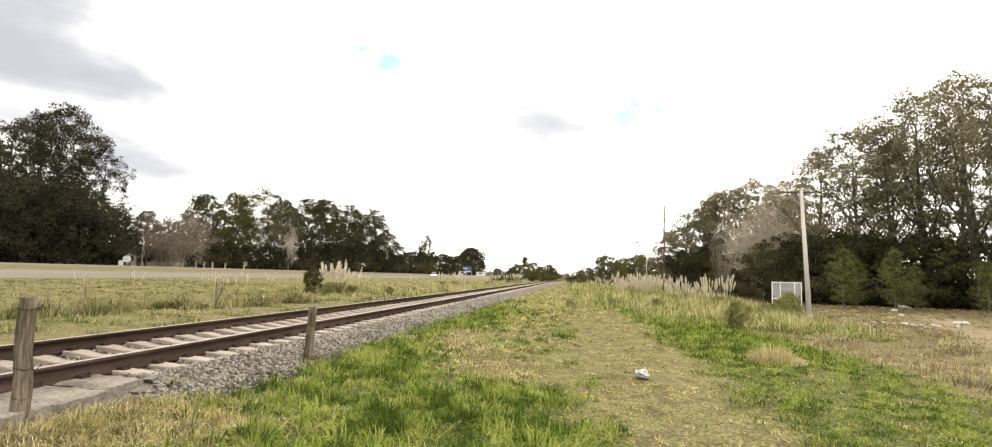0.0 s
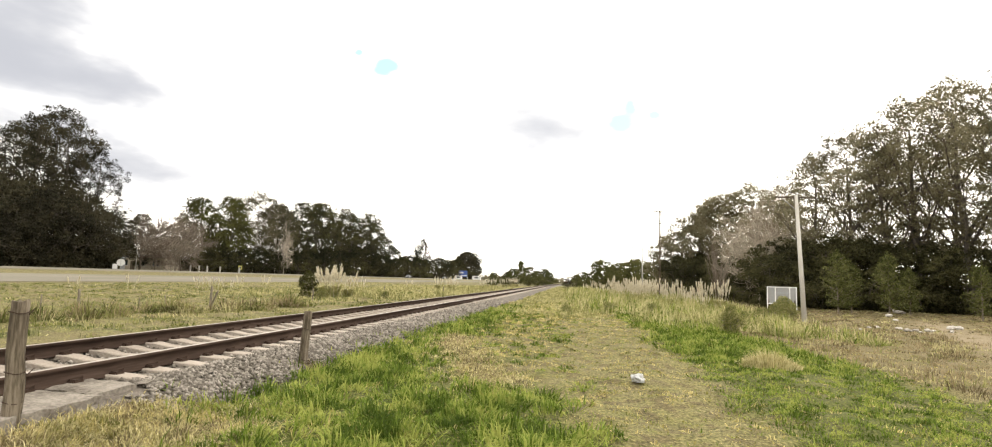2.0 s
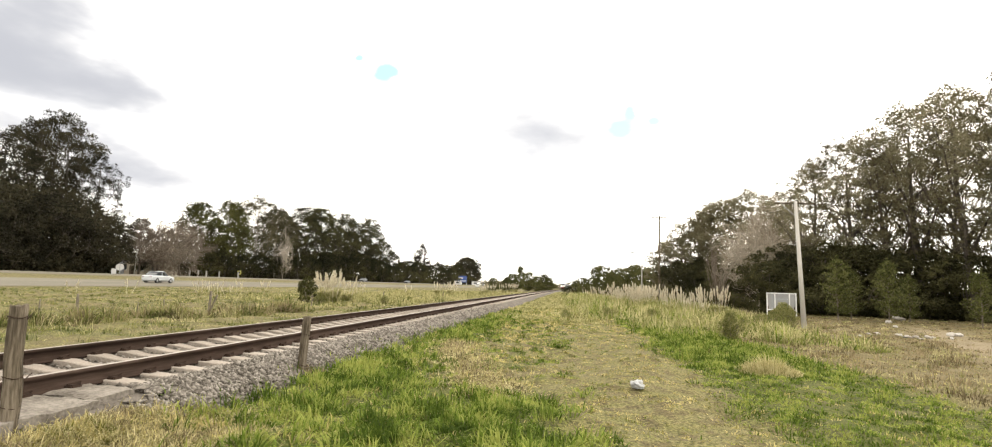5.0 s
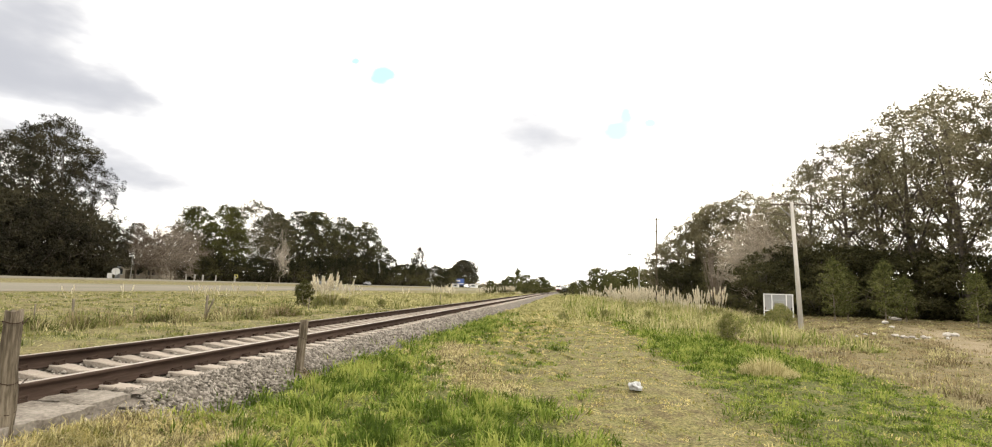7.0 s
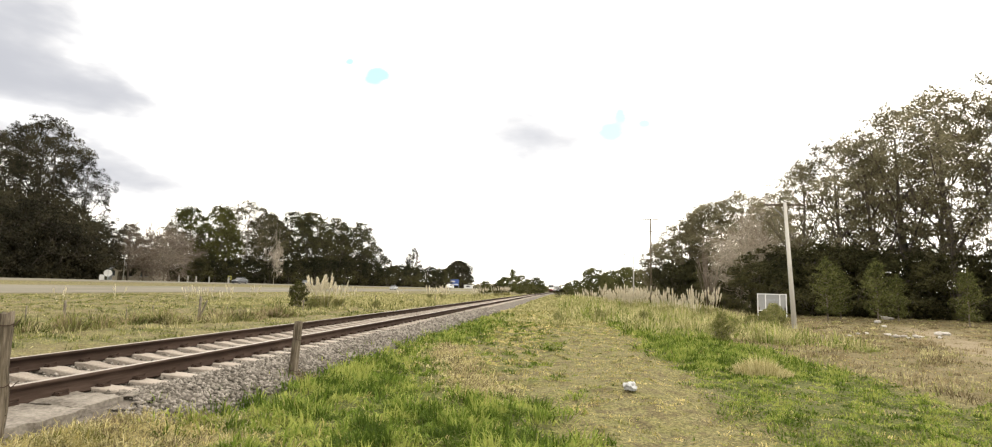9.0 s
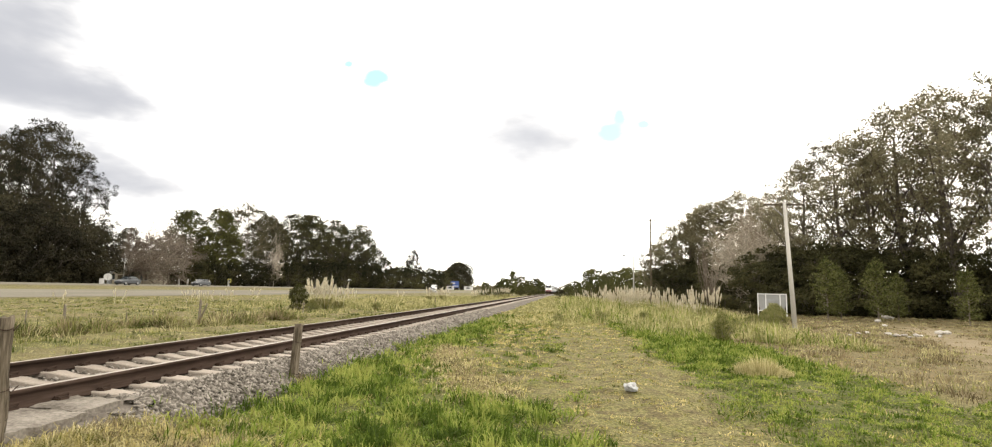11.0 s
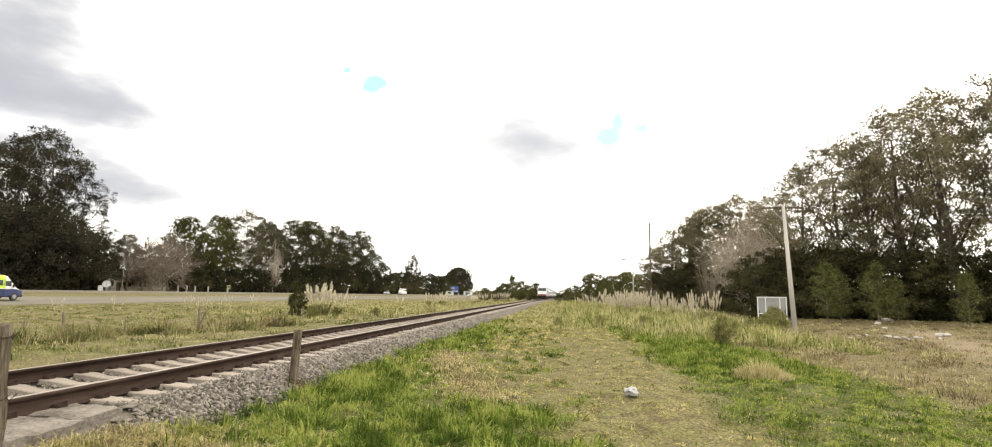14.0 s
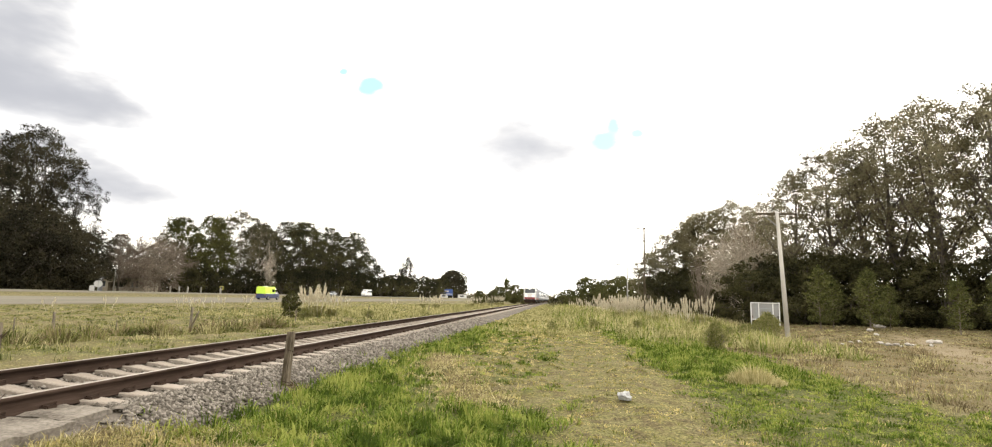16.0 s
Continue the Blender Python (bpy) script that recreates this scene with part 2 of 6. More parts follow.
M.update({
    "grass": material("green_grass", [(0.045, 0.07, 0.010), (0.118, 0.166, 0.024), (0.255, 0.275, 0.065)], 2.4, 9.0, 0.9, island=0.35, bump=0, trans=0.35, spec=0.08, gain=2.8, share=0.75),
    "mown": material("mown_straw_grass", [(0.11, 0.11, 0.026), (0.285, 0.242, 0.078), (0.46, 0.38, 0.165)], 2.6, 8.0, 0.9, island=0.3, bump=0, trans=0.2, spec=0.08, gain=3.2, share=0.75),
    "rough": material("rough_yellow_grass", [(0.15, 0.152, 0.05), (0.285, 0.262, 0.112), (0.43, 0.38, 0.2)], 0.9, 4.0, 0.9, island=0.35, bump=0, trans=0.25, spec=0.08, gain=2.2, share=0.75),
    "dry": material("dry_brown_grass", [(0.085, 0.068, 0.034), (0.17, 0.132, 0.07), (0.265, 0.21, 0.12)], 0.6, 5.0, 0.9, island=0.35, bump=0, trans=0.15, spec=0.08, gain=2.2, share=0.75),
    "meadow": material("meadow_grass", [(0.04, 0.05, 0.012), (0.095, 0.108, 0.026), (0.19, 0.185, 0.06)], 1.2, 6.0, 0.9, island=0.35, bump=0, trans=0.3, spec=0.08, gain=2.2, share=0.75),
    "plume": material("pampas_plume", [(0.46, 0.41, 0.295), (0.6, 0.545, 0.42), (0.72, 0.67, 0.55)], 2.0, 20.0, 0.9, island=0.4, bump=0, trans=0.5, spec=0.05),
    "deadgrass": material("dead_grass", [(0.24, 0.21, 0.09), (0.37, 0.32, 0.15), (0.50, 0.44, 0.24)], 3.0, 12.0, 0.9, island=0.5, bump=0, trans=0.25, spec=0.08),
    "twig_pale": material("pale_bare_twigs", [(0.22, 0.18, 0.135), (0.35, 0.3, 0.235), (0.47, 0.415, 0.335)], 0.5, 5.0, 0.9, island=0.4, bump=0, spec=0.1),
    "signblue": material("blue_sign_paint", [(0.03, 0.06, 0.2), (0.045, 0.085, 0.27)], 1.0, 15.0, 0.5, bump=0.03),
    "twig": material("bare_twigs", [(0.085, 0.066, 0.05), (0.16, 0.13, 0.10), (0.25, 0.21, 0.165)], 0.5, 5.0, 0.9, island=0.4, obrand=0.25, bump=0, spec=0.1),
    "sand": material("sandy_track", [(0.2, 0.155, 0.10), (0.28, 0.225, 0.155), (0.36, 0.3, 0.22)], 0.8, 14.0, 0.95, bump=0.5),
    "white": material("white_paint", [(0.5, 0.49, 0.475), (0.62, 0.615, 0.6)], 1.0, 15.0, 0.5, bump=0.05),
    "zinc": material("dull_zinc_sheet", [(0.17, 0.17, 0.165), (0.25, 0.25, 0.245)], 1.5, 20.0, 0.7, bump=0.08, spec=0.2),
    "grey": material("grey_paint", [(0.20, 0.21, 0.22), (0.27, 0.28, 0.29)], 1.0, 15.0, 0.4, bump=0.05),
    "charcoal": material("charcoal_paint", [(0.03, 0.032, 0.036), (0.05, 0.053, 0.058)], 1.0, 15.0, 0.3, bump=0.03),
    "silver": material("silver_paint", [(0.34, 0.35, 0.36), (0.42, 0.43, 0.44)], 1.0, 15.0, 0.3, 0.4, bump=0.03),
    "blue": material("blue_paint", [(0.016, 0.022, 0.07), (0.028, 0.036, 0.105)], 1.0, 15.0, 0.4, bump=0.03),
    "lime": material("fluorescent_yellow_paint", [(0.40, 0.58, 0.04), (0.50, 0.68, 0.06)], 1.0, 15.0, 0.45, bump=0.03),
    "yellow": material("yellow_sign_paint", [(0.42, 0.38, 0.08), (0.52, 0.48, 0.12)], 1.0, 15.0, 0.5, bump=0.03),
    "red": material("red_paint", [(0.16, 0.028, 0.03), (0.23, 0.045, 0.045)], 1.0, 15.0, 0.4, bump=0.03),
    "black": material("dark_rubber", [(0.012, 0.012, 0.012), (0.03, 0.03, 0.03)], 1.0, 25.0, 0.8, bump=0.2),
    "glass": material("dark_glass", [(0.012, 0.015, 0.018), (0.02, 0.024, 0.028)], 1.0, 5.0, 0.06, bump=0, spec=0.6),
    "steel": material("galvanised_steel", [(0.28, 0.28, 0.28), (0.38, 0.38, 0.38)], 2.0, 20.0, 0.45, 0.7, bump=0.05),
    "wall": material("cream_wall", [(0.33, 0.285, 0.21), (0.42, 0.37, 0.29)], 0.6, 8.0, 0.9, bump=0.2),
    "roof": material("grey_roof", [(0.10, 0.09, 0.085), (0.16, 0.145, 0.135)], 0.6, 8.0, 0.8, bump=0.3),
    "rubble": material("pale_rubble", [(0.17, 0.15, 0.125), (0.28, 0.255, 0.22), (0.4, 0.38, 0.345)], 2.0, 15.0, 0.9, obrand=0.3, bump=0.5),
    "plastic": material("white_plastic_film", [(0.28, 0.28, 0.28), (0.5, 0.5, 0.5)], 6.0, 30.0, 0.35, bump=0.4, trans=0.25),
    "coach": material("blue_grey_coach_paint", [(0.085, 0.095, 0.115), (0.125, 0.14, 0.165)], 0.6, 10.0, 0.45, bump=0.05),
})


def glow(name, colour, strength):
    m = bpy.data.materials.new(name)
    m.use_nodes = True
    b = m.node_tree.nodes["Principled BSDF"]
    b.inputs["Base Color"].default_value = (*colour, 1)
    b.inputs["Emission Color"].default_value = (*colour, 1)
    b.inputs["Emission Strength"].default_value = strength
    return m


M["lamp"] = glow("lit_headlight", (1.0, 0.95, 0.85), 6.0)


def ground_material():
    """Straw, green and bare sandy soil, mixed by the zones of the meadow and by noise."""
    m = bpy.data.materials.new("meadow_ground")
    m.use_nodes = True
    n, l = m.node_tree.nodes, m.node_tree.links
    b = n["Principled BSDF"]
    b.inputs["Roughness"].default_value = 0.95
    b.inputs["Specular IOR Level"].default_value = 0.1
    co = n.new("ShaderNodeTexCoord")

    def noise_tex(scale, detail=5.0):
        t = n.new("ShaderNodeTexNoise")
        t.inputs["Scale"].default_value, t.inputs["Detail"].default_value = scale, detail
        l.new(co.outputs["Object"], t.inputs["Vector"])
        return t.outputs[0]

    def ramp(v, cols):
        r = n.new("ShaderNodeValToRGB")
        e = r.color_ramp.elements
        while len(e) < len(cols):
            e.new(0.5)
        for k, c in enumerate(cols):
            e[k].position, e[k].color = 0.3 + 0.4 * k / (len(cols) - 1), (*c, 1)
        l.new(v, r.inputs[0])
        return r.outputs[0]

    def mix(f, a, c):
        k = n.new("ShaderNodeMix")
        k.data_type = "RGBA"
        l.new(f, k.inputs[0])
        l.new(a, k.inputs[6])
        l.new(c, k.inputs[7])
        return k.outputs[2]

    def attr(name):
        a = n.new("ShaderNodeAttribute")
        a.attribute_name = name
        j = n.new("ShaderNodeMath")
        j.operation = "MULTIPLY_ADD"
        k = n.new("ShaderNodeMath")
        k.operation = "SUBTRACT"
        l.new(noise_tex(1.3), k.inputs[0])
        k.inputs[1].default_value = 0.5
        l.new(k.outputs[0], j.inputs[0])
        j.inputs[1].default_value = 1.3
        l.new(a.outputs["Fac"], j.inputs[2])
        j.use_clamp = True
        return j.outputs[0]

    fine, big = noise_tex(24.0, 8.0), noise_tex(0.8)
    straw = mix(big, ramp(fine, [(0.045, 0.038, 0.016), (0.145, 0.122, 0.052), (0.255, 0.21, 0.10)]), ramp(fine, [(0.038, 0.042, 0.014), (0.10, 0.102, 0.034), (0.19, 0.17, 0.068)]))
    green = ramp(fine, [(0.022, 0.028, 0.007), (0.055, 0.066, 0.014), (0.105, 0.11, 0.03)])
    dry = ramp(fine, [(0.06, 0.048, 0.022), (0.112, 0.09, 0.043), (0.18, 0.146, 0.076)])
    sand = ramp(fine, [(0.13, 0.10, 0.062), (0.205, 0.163, 0.108), (0.285, 0.232, 0.16)])
    thatch = ramp(fine, [(0.03, 0.024, 0.011), (0.085, 0.068, 0.032), (0.16, 0.13, 0.065)])
    patchy = n.new("ShaderNodeMapRange")
    patchy.inputs[1].default_value, patchy.inputs[2].default_value = 0.45, 0.62
    l.new(noise_tex(3.4, 3.0), patchy.inputs[0])
    straw = mix(patchy.outputs[0], straw, thatch)
    col = mix(attr("green"), straw, green)
    col = mix(attr("dry"), col, dry)
    col = mix(attr("sand"), col, sand)
    l.new(col, b.inputs["Base Color"])
    bp = n.new("ShaderNodeBump")
    bp.inputs["Strength"].default_value, bp.inputs["Distance"].default_value = 0.9, 0.05
    l.new(fine, bp.inputs["Height"])
    l.new(bp.outputs[0], b.inputs["Normal"])
    return m


M["earth"] = ground_material()

# ---------------------------------------------------------------- mesh helpers


def mesh_np(name, verts, faces, mats, smooth=False, index=None):
    """A mesh from arrays of corners and of faces with equally many corners."""
    me = bpy.data.meshes.new(name)
    v, f = np.asarray(verts, np.float32), np.asarray(faces, np.int32)
    me.vertices.add(len(v))
    me.vertices.foreach_set("co", v.ravel())
    me.loops.add(f.size)
    me.loops.foreach_set("vertex_index", f.ravel())
    me.polygons.add(len(f))
    me.polygons.foreach_set("loop_start", np.arange(len(f), dtype=np.int32) * f.shape[1])
    if index is not None:
        me.polygons.foreach_set("material_index", np.asarray(index, np.int32))
    if smooth:
        me.polygons.foreach_set("use_smooth", np.ones(len(f), bool))
    for m in mats if isinstance(mats, (list, tuple)) else [mats]:
        me.materials.append(m)
    me.update(calc_edges=True)
    me.validate()
    return me


def part(name, bm, mat, parent=None, label="", smooth=False):
    """Links a bmesh, or a mesh that is ready, as one object."""
    if isinstance(bm, bmesh.types.BMesh):
        me = bpy.data.meshes.new(name)
        bmesh.ops.recalc_face_normals(bm, faces=bm.faces[:])
        bm.to_mesh(me)
        bm.free()
        me.materials.append(mat)
        if smooth:
            me.polygons.foreach_set("use_smooth", np.ones(len(me.polygons), bool))
    else:
        me = bm
    ob = new(name, me)
    ob.parent = parent
    return tagged(ob, label)


def box(bm, cx, cy, cz, sx, sy, sz, bevel=0.0, turn=None):
    m = Matrix.Translation((cx, cy, cz)) @ (turn or Matrix()) @ Matrix.Diagonal((sx, sy, sz, 1))
    r = bmesh.ops.create_cube(bm, size=1, matrix=m)
    if bevel:
        es = list({e for v in r["verts"] for e in v.link_edges})
        bmesh.ops.bevel(bm, geom=es, offset=bevel, segments=2, affect="EDGES", clamp_overlap=True)
    return bm


def tube(bm, p0, p1, r0, r1, sides=8):
    a, b = Vector(p0), Vector(p1)
    d = b - a
    m = Matrix.Translation((a + b) / 2) @ d.to_track_quat("Z", "Y").to_matrix().to_4x4()
    bmesh.ops.create_cone(bm, cap_ends=True, segments=sides, radius1=r0, radius2=r1, depth=d.length, matrix=m)
    return bm


def frusta(segs, sides=6):
    """Corners and quads of many tapered limbs: rows of start, end, radius, radius."""
    V, Fq = [], []
    ang = np.linspace(0, 2 * np.pi, sides, endpoint=False)
    for k, (a, b, r0, r1) in enumerate(segs):
        d = (b - a) / (np.linalg.norm(b - a) + 1e-9)
        s = np.cross(d, (0.31, 0.77, 0.2) if abs(d[2]) > 0.9 else (0, 0, 1.0))
        s /= np.linalg.norm(s) + 1e-9
        t = np.cross(d, s)
        ring = np.outer(np.cos(ang), s) + np.outer(np.sin(ang), t)
        V += [a + ring * r0, b + ring * r1]
        i = k * sides * 2 + np.arange(sides)
        j = k * sides * 2 + (np.arange(sides) + 1) % sides
        Fq.append(np.stack([i, j, j + sides, i + sides], 1))
    return np.concatenate(V), np.concatenate(Fq)


# ---------------------------------------------------------------- lie of the land
TRACK_X, RAIL_Z = -6.08, 0.55
PROFILE_X = [-3000, -120, -82, -81, -70, -66, -61, -60, -48, -47, -36, -20, -14, -10.2, -9.2, -8.4, -7.6, -4.6, -3.9, -3.0, -1.5, 1.0, 4.0, 8.0, 13.0, 18.0, 30.0, 60.0, 3000.0]
PROFILE_Z = [1.0, 1.0, 1.1, 1.25, 1.0, 0.95, 0.62, 0.58, 0.06, 0.0, -0.15, -0.1, -0.05, -0.02, 0.03, 0.12, 0.12, 0.12, 0.06, 0.05, 0.02, 0.0, -0.04, -0.16, -0.28, -0.26, -0.1, 0.1, 0.3]


def track_x(y):
    """The line runs straight, then bends gently."""
    return TRACK_X + 2.5e-5 * np.maximum(0, np.asarray(y, float) - 60) ** 2 * (np.asarray(y, float) < 900) + 2.5e-5 * 840**2 * (np.asarray(y, float) >= 900)


def ease(v, a, b):
    t = np.clip((np.asarray(v, float) - a) / (b - a), 0, 1)
    return t * t * (3 - 2 * t)


def waves(x, y, k=1.0):
    """A cheap smooth noise between about -1 and 1."""
    x, y = np.asarray(x, float) * k, np.asarray(y, float) * k
    return 0.5 * np.sin(1.3 * x + 2.1 * np.sin(0.7 * y + 0.3)) * np.cos(1.1 * y - 0.9 * np.sin(0.8 * x)) + 0.3 * np.sin(2.9 * x - 1.7 * y + 1.0) + 0.2 * np.sin(5.1 * y + 4.3 * x)


def ground_z(x, y, rough=True):
    u = np.asarray(x, float) - (track_x(y) - TRACK_X)
    z = np.interp(u, PROFILE_X, PROFILE_Z)
    if rough:
        soft = np.clip((np.abs(u + 6) - 2.5) / 2, 0, 1) * np.clip((u + 46) / 3, 0, 1)
        z = z + soft * (0.035 * np.sin(1.7 * x + 0.6 * y) * np.sin(0.9 * y - 0.5 * x) + 0.03 * np.sin(3.1 * x - 1.3 * y + 1) * np.sin(2.3 * y + x) + 0.018 * np.sin(5.3 * x + 2.0 * y) * np.sin(4.7 * y - 2.2 * x))
    if rough:
        lumps = ease(x, -4.4, -3.4) * (1 - ease(x, 7.5, 9.5)) * (1 - 0.6 * np.exp(-(((x - 0.9) / 0.9) ** 2)))
        z = z + lumps * (0.05 * waves(x, y, 2.1) + 0.025 * waves(y, x, 4.3))
        field = ease(-x, 10.5, 13) * (1 - ease(-x, 42, 46)) * (1 - ease(y, 60, 90))
        z = z + field * (0.07 * waves(x, y, 1.2) + 0.03 * waves(y, x, 2.9))
    z = z + 0.14 * np.exp(-(((np.asarray(x, float) + 4.3) / 0.35) ** 2)) * np.clip((6.3 - y) / 1.0, 0, 1)
    return z


def near_line(x, y, pts):
    """Distance of a place from a chain of points."""
    best = np.full(np.broadcast(x, y).shape, 1e9)
    for (ax, ay), (bx, by) in zip(pts, pts[1:]):
        dx, dy = bx - ax, by - ay
        t = np.clip(((x - ax) * dx + (y - ay) * dy) / (dx * dx + dy * dy), 0, 1)
        best = np.minimum(best, np.hypot(x - ax - t * dx, y - ay - t * dy))
    return best


SCAR = [(-1.15, 8.5), (-1.35, 9.4), (-1.9, 11.0), (-2.7, 12.8), (-3.0, 15.0)]


def zone(x, y):
    """Shares of lush green, of dry brown and of bare sand at a place of the meadow."""
    x, y = np.asarray(x, float), np.asarray(y, float)
    w = waves(x, y, 0.6)
    fine = waves(x, y, 1.7)
    edge = np.interp(y, [0, 6, 7.2, 8.2, 9.5, 11, 13, 16, 30], [0.5, 0.25, 0.1, -0.5, -1.4, -2.0, -2.6, -2.4, -2.4])
    bank = ease(x, -4.6, -4.0) * (1 - ease(x + 0.25 * w + 0.2 * fine, edge - 0.35, edge + 0.4)) * (1 - 0.35 * ease(y, 16, 40))
    # loose green patches between the bank and the mown path
    shelf = 0.8 * ease(x, -3.6, -2.8) * (1 - ease(x + 0.4 * w, -0.6, 0.5)) * ease(y, 8, 10) * ease(fine + 0.5 * waves(x, y, 3.1), 0.05, 0.45)
    bank = np.maximum(bank, shelf) * (1 - np.exp(-((near_line(x, y, SCAR) / 0.55) ** 2)))
    bank = bank * (1 - 0.97 * ease(np.exp(-(((x + 4.0) / 0.95) ** 2 + ((y - 4.5) / 1.2) ** 2)), 0.15, 0.6))
    rim = np.interp(y, [0, 13, 18.5, 22, 28, 35], [7.4, 6.4, 6.3, 5.5, 4.9, 3.5])
    strip_g = ease(x + 0.35 * w + 0.3 * fine, 1.7 + 0.035 * np.minimum(y, 20), 2.7 + 0.035 * np.minimum(y, 20)) * (1 - ease(x + 0.5 * w, rim - 0.5, rim + 0.6)) * (1 - ease(y, 30, 36)) * (0.85 + 0.15 * ease(y, 11, 14))
    left = (1 - ease(x, -10, -8)) * ease(x, -49, -46) * (0.02 + 0.75 * ease(waves(x, y, 1.1), 0.0, 0.4)) * (1 - 0.5 * ease(y, 30, 60))
    dry = 0.75 * (1 - ease(x, -13, -9)) * ease(waves(x + 40, y, 0.6), -0.1, 0.4) + ease(x + 0.6 * w, rim - 0.1, rim + 1.2) * (y < 40) * (1 - 0.5 * ease(y, 60, 120)) + ease(x, 9, 12) * (y >= 40)
    dry = np.maximum(dry, 0.9 * np.exp(-((near_line(x, y, SCAR) / 0.36) ** 2)))
    sand = 0.8 * np.exp(-(((x - 16.3 - 0.4 * (y - 24)) / 1.3) ** 2)) * ease(y, 8, 16) * (1 - ease(y, 36, 44)) * ease(x, 9, 13)
    return np.clip(bank + strip_g + left, 0, 1), np.clip(dry, 0, 1), np.clip(sand, 0, 1)


def gz(x, y):
    return float(ground_z(x, y))


def build_ground():
    xs = np.concatenate([np.linspace(-3000, -130, 14), np.linspace(-120, -50, 36), np.linspace(-48, -10, 90), np.linspace(-9.5, 16, 150), np.linspace(17, 70, 40), np.linspace(90, 3000, 14)])
    ys = np.concatenate([np.linspace(-600, -12, 14), np.concatenate([np.linspace(-10, 2, 30), np.linspace(2.2, 22, 130), np.linspace(22.5, 40, 50)]), np.linspace(41, 130, 60), np.linspace(135, 700, 60), np.linspace(760, 4200, 14)])
    X, Y = np.meshgrid(xs, ys)
    X = X + (track_x(Y) - TRACK_X)
    V = np.stack([X, Y, ground_z(X, Y)], -1).reshape(-1, 3)
    i = (np.arange(len(ys) - 1)[:, None] * len(xs) + np.arange(len(xs) - 1)).ravel()
    q = np.stack([i, i + 1, i + 1 + len(xs), i + len(xs)], 1)
    me = mesh_np("ground", V, q, M["earth"], True)
    for key, w in zip(("green", "dry", "sand"), zone(X, Y)):
        me.attributes.new(key, "FLOAT", "POINT").data.foreach_set("value", w.ravel().astype(np.float32))
    ob = new("ground", me)
    tagged(ob, "rough meadow of green and straw-coloured grass", "ground", kind="structure")


def strip(name, u0, u1, y0, y1, lift, mat, label, step=4.0):
    ys = np.arange(y0, y1 + step, step)
    us = np.linspace(u0, u1, 5)
    U, Y = np.meshgrid(us, ys)
    X = U + track_x(Y) - TRACK_X
    V = np.stack([X, Y, ground_z(X, Y, False) + lift], -1).reshape(-1, 3)
    i = (np.arange(len(ys) - 1)[:, None] * 5 + np.arange(4)).ravel()
    q = np.stack([i, i + 1, i + 6, i + 5], 1)
    ob = new(name, mesh_np(name, V, q, mat, True))
    return tagged(ob, label, "road", kind="structure")


build_ground()
strip("road", -60, -48, -500, 1500, 0.03, M["asphalt"], "grey asphalt carriageway of a divided highway")
strip("road", -81, -70, -500, 1500, 0.03, M["asphalt"], "grey asphalt carriageway beyond the grassy median")


